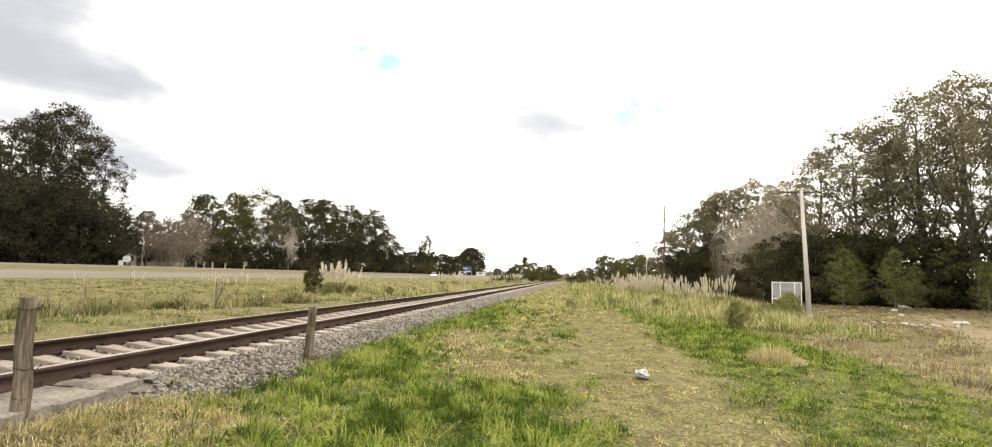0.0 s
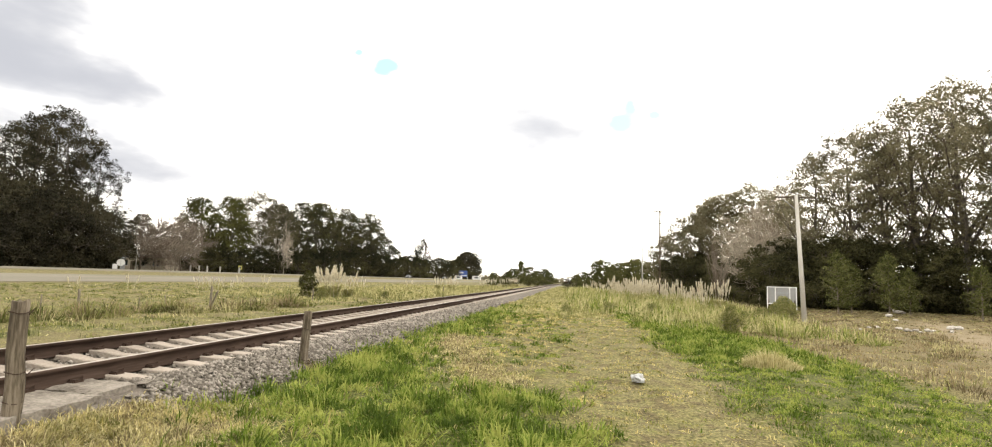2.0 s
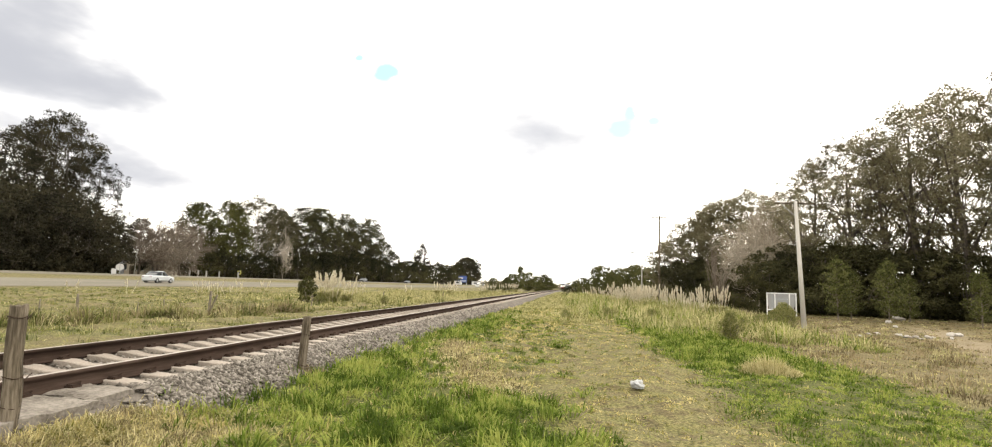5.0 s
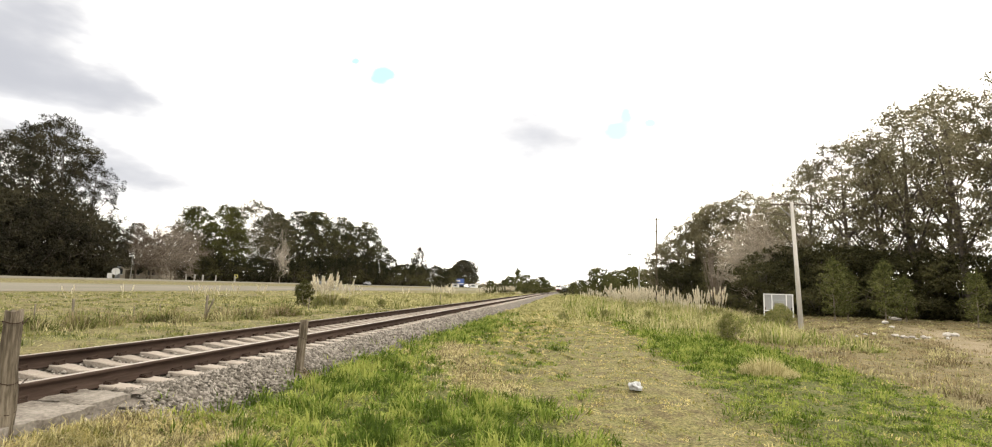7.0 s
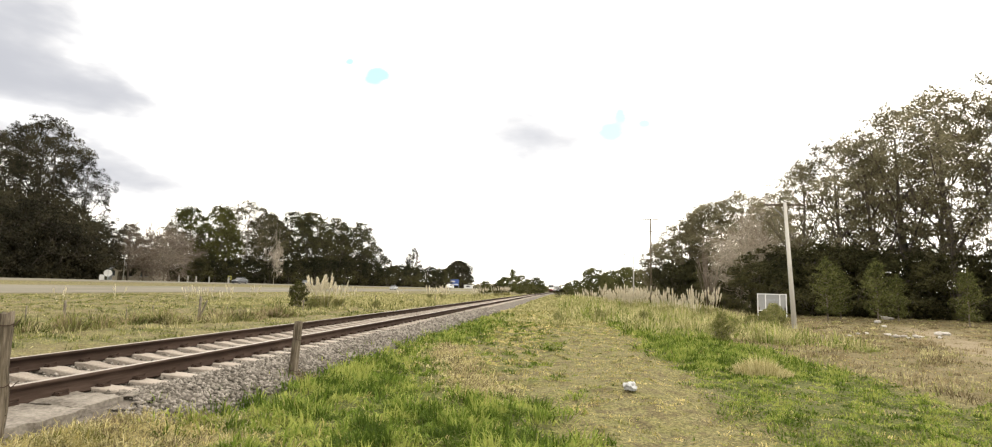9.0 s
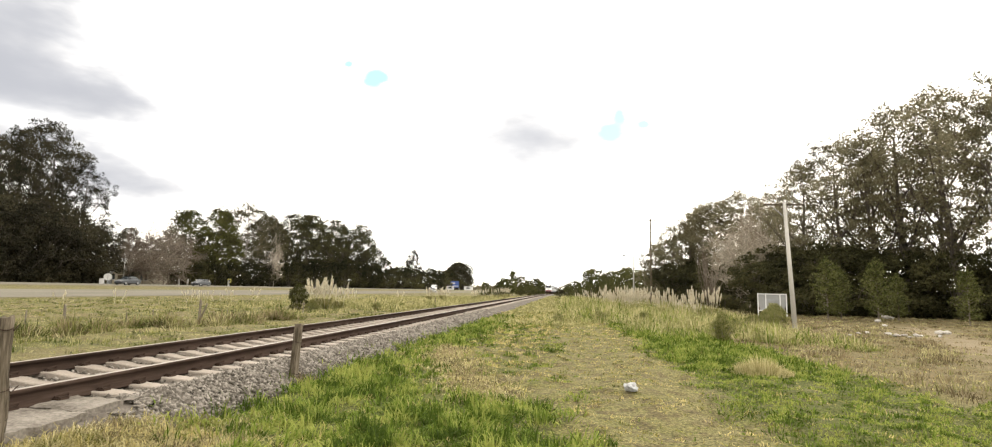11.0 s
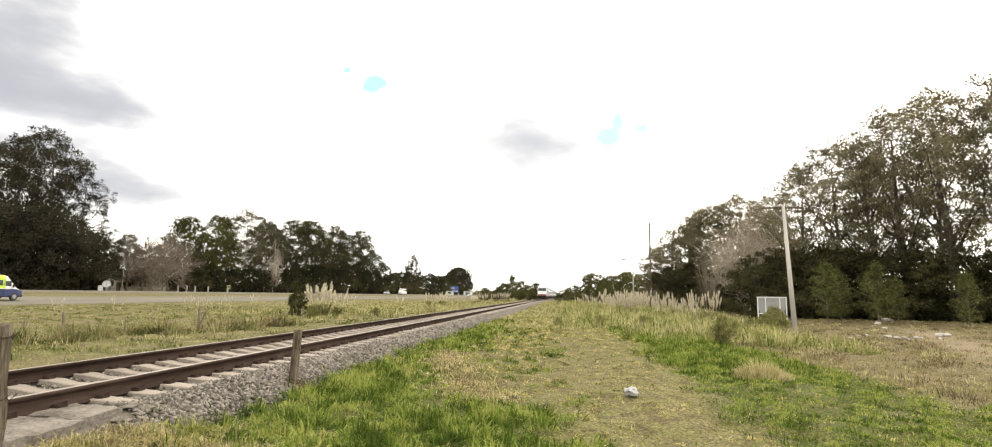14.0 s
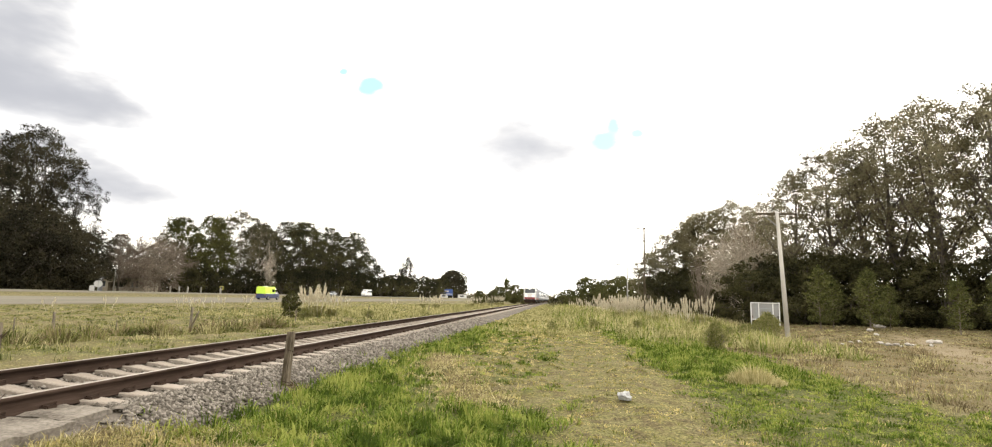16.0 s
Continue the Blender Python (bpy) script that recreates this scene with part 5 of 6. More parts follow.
def build_grass():
    rs = np.random.RandomState(77)
    inside = lambda x, y: (x > -1.25 * y * 0.9 - 1.5) & (x < 0.95 * y + 1.5)
    # lush bank and the green strip: leaning tussocks with gaps between
    x, y = scatter(rs, 20000, -4.7, 9, 2.4, 34, 1.75)
    g, d, s = zone(x, y)
    lump = waves(x, y, 2.6)
    p = g * (0.2 + 0.8 * ease(lump, -0.5, 0.35))
    k = inside(x, y) & (rs.uniform(0, 1, len(x)) < p) & (x > -4.5 + 0.2 * waves(3 * y, 2 * x) + 0.03 * np.maximum(0, y - 8)) & ~((x < -4.25) & (y < 5.6))
    x, y, lump = x[k], y[k], lump[k]
    size = 0.4 + 1.0 * ease(lump + rs.normal(0, 0.3, len(x)), -0.8, 0.8)
    h = np.where(x < 0.8, 0.215, 0.10) * size * (1 + 1.1 * ease(y, 12, 16) * (x > 2)) * np.where((x < 0.8) & (x > -2.6) & (y > 8.5), 0.55, 1.0)
    xs, ys = scatter(rs, 9000, 1.6, 7.6, 4.5, 34, 1.3)
    g = zone(xs, ys)[0]
    k = rs.uniform(0, 1, len(xs)) < g * ease(waves(xs, ys, 2.3), -0.7, 0.3)
    xs, ys = xs[k], ys[k]
    hs = (0.07 + 0.13 * ease(ys, 11, 15)) * (0.5 + 0.9 * ease(waves(xs, ys, 2.3), -0.6, 0.7)) * rs.uniform(0.7, 1.3, len(xs))
    tufts("grass", xs, ys, hs, 0.06 + 0.6 * hs, 14, lambda yy: 0.009 + 0.0009 * yy, "grass", "fresh green grass in a damp strip", 25, 1.2, 0.4)
    tall = x < 0.8
    tufts("grass", x[tall], y[tall], h[tall], 0.04 + 0.5 * h[tall], 22, lambda yy: 0.012 + 0.0008 * yy, "grass", "lush green grass in uneven tufts", 1, 1.15, 0.5)
    tufts("grass", x[~tall], y[~tall], h[~tall], 0.05 + 0.6 * h[~tall], 14, lambda yy: 0.008 + 0.0009 * yy, "grass", "low green grass beside the mown path", 22, 1.2, 0.3)
    k = rs.uniform(0, 1, len(x)) < 0.06 + 0.2 * ease(waves(x, y, 1.1), 0.0, 0.6) + 0.3 * ease(y, 8, 15) * ease(waves(x, y, 2.0), -0.3, 0.4)
    tufts("grass", x[k] + 0.1, y[k], h[k] * 0.75, 0.05 + 0.4 * h[k], 11, lambda yy: 0.007 + 0.0007 * yy, "mown", "straw-coloured stalks among green grass", 10, 1.1, 0.5)
    # mown straw-green path, with matted clippings
    x, y = scatter(rs, 40000, -4.2, 12, 2.4, 42, 1.75)
    g, d, s = zone(x, y)
    k = inside(x, y) & (rs.uniform(0, 1, len(x)) < (1 - 0.7 * g) * (1 - 0.8 * d) * (1 - s) * (0.35 + 0.65 * ease(waves(x, y, 2.4), -0.5, 0.3))) & (x > -4.1 + 0.2 * waves(3 * y, 2 * x))
    x, y = x[k], y[k]
    size = 0.5 + 0.9 * ease(waves(x, y, 1.9) + rs.normal(0, 0.5, len(x)), -0.8, 0.9)
    h = 0.055 * size * (1 + 0.6 * ease(y, 15, 35)) * (1 + 0.7 * (x < -0.4))
    green = rs.uniform(0, 1, len(x)) < 0.12 + 0.3 * ease(waves(x, y, 0.8), -0.2, 0.7)
    for m, lab, seed in (("grass", "short green tufts on a mown path", 2), ("mown", "short mown straw-coloured grass", 11)):
        k = green if m == "grass" else ~green
        tufts("grass", x[k], y[k], h[k], 0.04 + 0.003 * y[k], 8, lambda yy: 0.006 + 0.0009 * yy, m, lab, seed, 1.1, 0.6)
    # withered grass laid over a bare scar on the bank
    t = rs.uniform(0, 1, 1500) ** 0.8
    line = np.array(SCAR)
    x = np.interp(t * 4, np.arange(5), line[:, 0]) + rs.normal(0, 0.3, 1500)
    y = np.interp(t * 4, np.arange(5), line[:, 1]) + rs.normal(0, 0.3, 1500)
    h = 0.12 * rs.uniform(0.4, 1.3, 1500)
    pale = rs.uniform(0, 1, 1500) < 0.6
    for m, lab, seed in (("deadgrass", "pale withered grass on the bank", 23), ("dry", "brown withered grass on the bank", 24)):
        k = pale if m == "deadgrass" else ~pale
        tufts("grass", x[k], y[k], h[k], 0.06 + 0.6 * h[k], 12, lambda yy: 0.007 + 0.0007 * yy, m, lab, seed, 1.5, 0.8)
    # straw-coloured tufts by the slab and on the bank's top
    x, y = scatter(rs, 7000, -4.75, -2.2, 2.2, 7.4, 1.0)
    k = (rs.uniform(0, 1, len(x)) < 1.5 * np.exp(-(((x + 4.0) / 0.75) ** 2 + ((y - 4.5) / 1.1) ** 2))) & ~((x < -4.42) & (y < 5.55))
    x, y = x[k], y[k]
    h = 0.13 * rs.uniform(0.4, 1.5, len(x))
    pick = rs.uniform(0, 1, len(x)) * 0.6 + 0.4 * ease(waves(x, y, 2.5), -0.6, 0.6)
    for m, lab, seed, lo, hi in (("dry", "withered straw grass beside the slab", 3, 0, 0.4), ("deadgrass", "pale dead grass beside the slab", 17, 0.4, 0.7), ("mown", "yellow-green grass beside the slab", 18, 0.7, 1.01)):
        k = (pick >= lo) & (pick < hi)
        tufts("grass", x[k], y[k], h[k], 0.04 + 0.6 * h[k], 14, lambda yy: 0.008 + 0 * yy, m, lab, seed, 1.4, 0.7)
    # the ground about the camera and behind it
    x, y = rs.uniform(-4.2, 9, 4000), rs.uniform(-5, 2.7, 4000)
    g, d, s = zone(x, y)
    green = rs.uniform(0, 1, len(x)) < g
    tufts("grass", x[green], y[green], 0.14 * rs.uniform(0.5, 1.3, green.sum()), np.full(green.sum(), 0.13), 8, lambda yy: 0.012 + 0 * yy, "grass", "green grass beside the line", 19, 1.2)
    tufts("grass", x[~green], y[~green], 0.05 * rs.uniform(0.5, 1.3, (~green).sum()), np.full((~green).sum(), 0.1), 6, lambda yy: 0.012 + 0 * yy, "mown", "short mown straw-coloured grass", 20, 1.0)
    x, y = -4.14 + rs.normal(0, 0.13, 500), 8.52 + rs.normal(0, 0.13, 500)
    blades("grass", x, y, 0.2 * rs.uniform(0.5, 1.4, 500), 0.012 + 0 * x, "dry", "withered brown stalks round a post", 9, 1.1)
    # dry brown grass by the wood
    x, y = scatter(rs, 26000, 5, 48, 9, 62, 1.5)
    g, d, s = zone(x, y)
    k = inside(x, y) & (rs.uniform(0, 1, len(x)) < (0.15 + 0.85 * d) * (1 - s) * (1 - g) * (0.45 + 0.55 * ease(waves(x, y, 0.8), -0.4, 0.6)))
    x, y = x[k], y[k]
    h = 0.2 * (0.35 + 0.9 * ease(waves(x, y, 0.7) + rs.normal(0, 0.4, len(x)), -0.8, 0.9)) * (1 - 0.45 * ease(x, 14, 22))
    green = rs.uniform(0, 1, len(x)) < 0.3
    for m, lab, seed in (("rough", "yellow-green tufts among dry grass", 12), ("dry", "dry brown grass at the foot of the wood", 4)):
        k = green if m == "rough" else ~green
        tufts("grass", x[k], y[k], h[k], 0.12 + 0.5 * h[k], 14, lambda yy: 0.006 + 0.0009 * yy, m, lab, seed, 1.0)
    # tall rough grass along the right of the line
    x, y = scatter(rs, 19000, -2, 22, 21, 110, 1.5)
    u = x - (track_x(y) - TRACK_X)
    k = (u > 0.6 + 1.5 * waves(y, x, 0.3)) & (u < 9 + 0.1 * y) & (y > 22 + 0.35 * (x < 3) * 20 + 2 * waves(x, y, 0.6)) & (rs.uniform(0, 1, len(x)) < 0.3 + 0.7 * ease(waves(x, y, 0.9), -0.3, 0.5))
    x, y = x[k], y[k]
    h = 0.2 + 0.6 * ease(waves(x, y, 0.8) + rs.normal(0, 0.4, len(x)), -0.7, 1.0) + 0.4 * ease(y, 30, 50)
    green = rs.uniform(0, 1, len(x)) < 0.25
    for m, lab, seed in (("grass", "green tufts in rough grass beside the line", 13), ("rough", "tall rough yellow-green grass beside the line", 5)):
        k = green if m == "grass" else ~green
        tufts("grass", x[k], y[k], h[k], 0.1 + 0.45 * h[k], 13, lambda yy: 0.009 + 0.0009 * yy, m, lab, seed, 0.8, 0.4)
    x, y = scatter(rs, 5000, -3.6, 1.5, 26, 170, 1.4)
    x = x + track_x(y) - TRACK_X
    h = 0.2 * rs.uniform(0.4, 1.5, len(x))
    tufts("grass", x, y, h, 0.12 + 0.5 * h, 9, lambda yy: 0.009 + 0.0009 * yy, "rough", "rough grass on the bank of the line", 6, 1.0)
    # low dark-green patches of the meadow
    x, y = scatter(rs, 12000, -46, -9.5, 7, 60, 1.4)
    k = (x > -1.15 * y - 4) & (rs.uniform(0, 1, len(x)) < ease(waves(x, y, 1.1), 0.02, 0.3))
    x, y = x[k], y[k]
    h = 0.15 * rs.uniform(0.5, 1.4, len(x))
    tufts("grass", x, y, h, 0.15 + 0.5 * h, 11, lambda yy: 0.008 + 0.0009 * yy, "meadow", "low dark-green patches in the meadow", 21, 1.2)
    # weeds along the field fence
    t = rs.uniform(0, 1, 1300)
    x, y = -15.9 + 2.4 * t + rs.normal(0, 0.45, 1300), 14.0 + 12 * t + rs.normal(0, 0.5, 1300)
    k = rs.uniform(0, 1, 1300) < 0.03 + 0.97 * ease(waves(x, y, 0.9), 0.1, 0.45)
    x, y = x[k], y[k]
    h = 0.16 + 0.5 * ease(waves(x, y, 0.9) + rs.normal(0, 0.3, len(x)), -0.2, 0.9)
    pick = rs.uniform(0, 1, len(x))
    for m, lab, seed, lo, hi in (("meadow", "green weeds along the field fence", 14, 0, 0.45), ("rough", "yellowish weeds along the field fence", 15, 0.45, 0.65), ("dry", "withered brown weeds along the field fence", 16, 0.65, 1.01)):
        k = (pick >= lo) & (pick < hi)
        tufts("grass", x[k], y[k], h[k], 0.08 + 0.4 * h[k], 22, lambda yy: 0.01 + 0.0008 * yy, m, lab, seed, 1.1)
    # meadow between the line and the highway
    x, y = scatter(rs, 30000, -47, -8.6, 5, 130, 1.6)
    x = x + track_x(y) - TRACK_X
    w = waves(x, y, 0.5)
    k = (x > -1.15 * y - 4) & (rs.uniform(0, 1, len(x)) < 0.3 + 0.7 * ease(w, -0.4, 0.5))
    x, y, w = x[k], y[k], w[k]
    fence = np.exp(-((x + 13.8 + 0.12 * np.maximum(0, 20 - y)) / 1.3) ** 2)
    h = (0.05 + 0.09 * ease(waves(x, y, 1.1), 0.0, 0.7) + 0.36 * fence * ease(waves(x, y, 0.9), -0.3, 0.5) + 0.36 * ease(y, 28, 42) * ease(w, -0.4, 0.6) * ease(x, -34, -22)) * rs.uniform(0.6, 1.4, len(x))
    green = rs.uniform(0, 1, len(x)) < 0.24 - 0.14 * ease(y, 25, 60)
    for m, lab, seed in (("meadow", "green tufts in the meadow before the highway", 7), ("rough", "yellowish grass of the meadow before the highway", 8)):
        k = green if m == "meadow" else ~green
        tufts("grass", x[k], y[k], h[k], 0.1 + 0.004 * y[k] + 0.4 * h[k], 9, lambda yy: 0.006 + 0.0009 * yy, m, lab, seed, 1.0)


def pampas_proto(seed, n_leaf, n_plume, h):
    """A clump of long arching leaves with upright feathery plumes."""
    rs = np.random.RandomState(seed)
    ob = new("pampas_grass")
    me = []
    a, r = rs.uniform(0, 2 * np.pi, n_leaf), 0.35 * np.sqrt(rs.uniform(0, 1, n_leaf))
    tmp = blades("leaves", r * np.cos(a), r * np.sin(a), h * 0.7 * rs.uniform(0.6, 1.2, n_leaf), np.full(n_leaf, 0.035), "rough", "", seed, 0.75, z=np.zeros(n_leaf))
    for key in ("category", "kind"):
        del tmp[key]
    tmp.parent = ob
    for k in range(n_plume):
        az, rr = rs.uniform(0, 6.28), rs.uniform(0.05, 0.4)
        rr *= 1.6 if n_leaf < 100 else 1.0
        base = np.array([rr * math.cos(az), rr * math.sin(az), 0])
        top = base * rs.uniform(1.3, 2.6) + np.array([0, 0, h * rs.uniform(0.6, 1.05)])
        d = (top - base) / np.linalg.norm(top - base)
        V, q = frusta([(base, top - d * 0.3, 0.009, 0.006)], 4)
        L, m = rs.uniform(0.5, 0.75), 60
        s = rs.uniform(0, 1, m)
        c = (top - d * 0.3) + d * (s * L)[:, None]
        out = rs.normal(0, 1, (m, 3))
        out -= (out @ d)[:, None] * d
        out /= np.linalg.norm(out, axis=1)[:, None]
        wide = 0.095 * np.sin(np.pi * (0.12 + 0.8 * s))[:, None]
        side = np.cross(out, d) * 0.03
        e = c + out * wide + d * 0.16
        V2 = np.stack([c - side, c + side, e + side * 0.4, e - side * 0.4], 1).reshape(-1, 3)
        Vall = np.concatenate([V, V2])
        qall = np.concatenate([q, len(V) + np.arange(4 * m).reshape(-1, 4)])
        part("plume", mesh_np("plume", Vall, qall, M["plume"]), None, ob, "pale feathery plume")
    return ob


def build_pampas():
    protos = [pampas_proto(61, 240, 11, 2.1), pampas_proto(62, 240, 14, 2.2), pampas_proto(63, 240, 9, 1.9), pampas_proto(64, 45, 5, 1.7)]
    rng = random.Random(21)
    lab = "pampas grass clump with pale feathery plumes"
    spots = []
    for k in range(30):
        s = k / 29 * 0.82
        spots.append((4.6 + 8.0 * s + rng.uniform(-1.0, 1.0), 65 - 21 * s + rng.uniform(-7, 8), rng.uniform(0.6, 1.05)))
    spots += [(2.5, 84, 0.7), (5.0, 78, 0.8), (4.0, 92, 0.8)]
    for x, y, k in spots:
        ob = copy_thing(rng.choice(protos[:3]), pose(x, y, gz(x, y), 0, 0, rng.uniform(0, 360)))
        ob.scale = (k, k, k * rng.uniform(0.85, 1.0))
        tagged(ob, lab, "pampas grass", "pampas grass by the wood")
    spots = [(-17.6, 38.6, 1.25), (-17.0, 39.2, 1.35), (-16.6, 38.4, 1.1), (-17.9, 40.2, 1.3), (-16.2, 39.8, 1.1), (-26, 58, 0.9), (-25, 60, 1.0), (-24.5, 63, 0.9), (-23.5, 62, 0.8), (-27, 66, 0.8), (-19, 80, 1.1), (-18, 84, 1.1), (-18.5, 88, 1.2), (-17, 82, 1.0), (-30, 45, 0.7), (-33, 47, 0.7), (-31, 50, 0.8), (-36, 52, 0.7), (-28, 41, 0.6), (-27, 42, 0.6), (-14, 105, 1.1), (-13, 112, 1.2), (-12.5, 120, 1.3), (-16, 110, 1.1), (-36, 42, 0.7), (-35, 36, 0.6), (-22, 75, 0.8), (-15, 98, 0.9), (-12, 130, 1.3), (-13.5, 140, 1.4), (-34, 60, 0.7), (-38, 66, 0.8), (-33, 70, 0.8)]
    for x, y, k in spots:
        ob = copy_thing(protos[3 if x < -20 else 2], pose(x, y, gz(x, y), 0, 0, rng.uniform(0, 360)))
        k *= 0.8
        ob.scale = (k, k, k)
        tagged(ob, lab, "pampas grass", "pampas grass in the meadow")
    straw = put("grass_clump", 4.2, 12.6, "low clump of pale dead grass", "grass clump")
    rs = np.random.RandomState(3)
    n = 1500
    a, r = rs.uniform(0, 6.28, n), 0.55 * np.sqrt(rs.uniform(0, 1, n))
    tmp = blades("tuft", r * np.cos(a) * 1.2, r * np.sin(a), 0.46 * (1.1 - r / 0.62) * rs.uniform(0.6, 1.2, n), np.full(n, 0.014), "deadgrass", "", 5, 0.55, z=np.zeros(n), away=a, turn_out=r / 0.55)
    for key in ("category", "kind"):
        del tmp[key]
    tmp.parent = straw
    for p in protos:
        drop(p)


# ---------------------------------------------------------------- vehicles: length along y, nose towards +y
def hull(bm, sections):
    """Loft of cross sections: y, then a list of x, z from the lower middle up the right side; mirrored."""
    rings = []
    for y, half in sections:
        ring = [(x, z) for x, z in half] + [(-x, z) for x, z in reversed(half)]
        rings.append([bm.verts.new((x, y, z)) for x, z in ring])
    for a, b in zip(rings, rings[1:]):
        for j in range(len(a)):
            k = (j + 1) % len(a)
            bm.faces.new((a[j], a[k], b[k], b[j]))
    bm.faces.new(rings[0])
    bm.faces.new(rings[-1])
    return bm


def wheel(parent, x, y, r=0.32, w=0.2):
    t = part("wheel", tube(bmesh.new(), (x - w / 2, y, r), (x + w / 2, y, r), r, r, 18), M["black"], parent)
    s = 1 if x > 0 else -1
    part("rim", tube(bmesh.new(), (x + s * w * 0.5, y, r), (x + s * (w * 0.5 + 0.02), y, r), r * 0.6, r * 0.52, 14), M["zinc"], t)


def car(paint, label, L=4.4, W=1.72, H=1.45):
    c = tagged(new("car"), label, "car", "highway traffic")
    f, b, w = L / 2, -L / 2, W / 2
    sec = lambda zb, zt, k: [(w * k * 0.8, zb), (w * k, zb + 0.15), (w * k, zt - 0.12), (w * k * 0.9, zt)]
    part("body", hull(bmesh.new(), [(b, sec(0.35, 0.85, 0.86)), (b + 0.12, sec(0.22, 0.95, 0.97)), (b + 0.9, sec(0.2, 0.98, 1.0)), (0, sec(0.2, 0.95, 1.0)), (f - 1.1, sec(0.2, 0.92, 1.0)), (f - 0.15, sec(0.22, 0.75, 0.95)), (f, sec(0.32, 0.62, 0.82))]), M[paint], c, smooth=False)
    cab = lambda z, k: [(w * k, 0.9), (w * k, 0.92), (w * k * 0.99, z - 0.03), (w * k * 0.9, z)]
    part("cabin_glass", hull(bmesh.new(), [(b + 0.45, [(w * 0.86, 0.9), (w * 0.86, 0.92), (w * 0.84, 0.95), (w * 0.8, 0.97)]), (b + 1.1, cab(H - 0.06, 0.84)), (0.2, cab(H - 0.02, 0.84)), (f - 1.25, [(w * 0.9, 0.88), (w * 0.9, 0.89), (w * 0.88, 0.9), (w * 0.84, 0.92)])]), M["glass"], c, "dark windows")
    part("roof", hull(bmesh.new(), [(b + 1.0, [(w * 0.76, H - 0.05), (w * 0.77, H - 0.04), (w * 0.74, H - 0.02), (w * 0.6, H)]), (0.25, [(w * 0.78, H - 0.03), (w * 0.79, H - 0.02), (w * 0.76, H), (w * 0.6, H + 0.02)])]), M[paint], c)
    for x in (-w * 0.83, w * 0.83):
        part("pillar", tube(bmesh.new(), (x, b + 1.75, 0.92), (x * 0.96, b + 1.85, H - 0.04), 0.05, 0.04, 5), M[paint], c)
    for x in (-w + 0.08, w - 0.08):
        for y in (b + 0.85, f - 0.85):
            wheel(c, x, y)
    for x in (-w * 0.62, w * 0.62):
        part("headlight", box(bmesh.new(), x, f - 0.1, 0.62, 0.36, 0.18, 0.14, 0.03), M["white"], c)
        part("tail_light", box(bmesh.new(), x, b + 0.06, 0.8, 0.3, 0.12, 0.16, 0.03), M["red"], c)
    return c


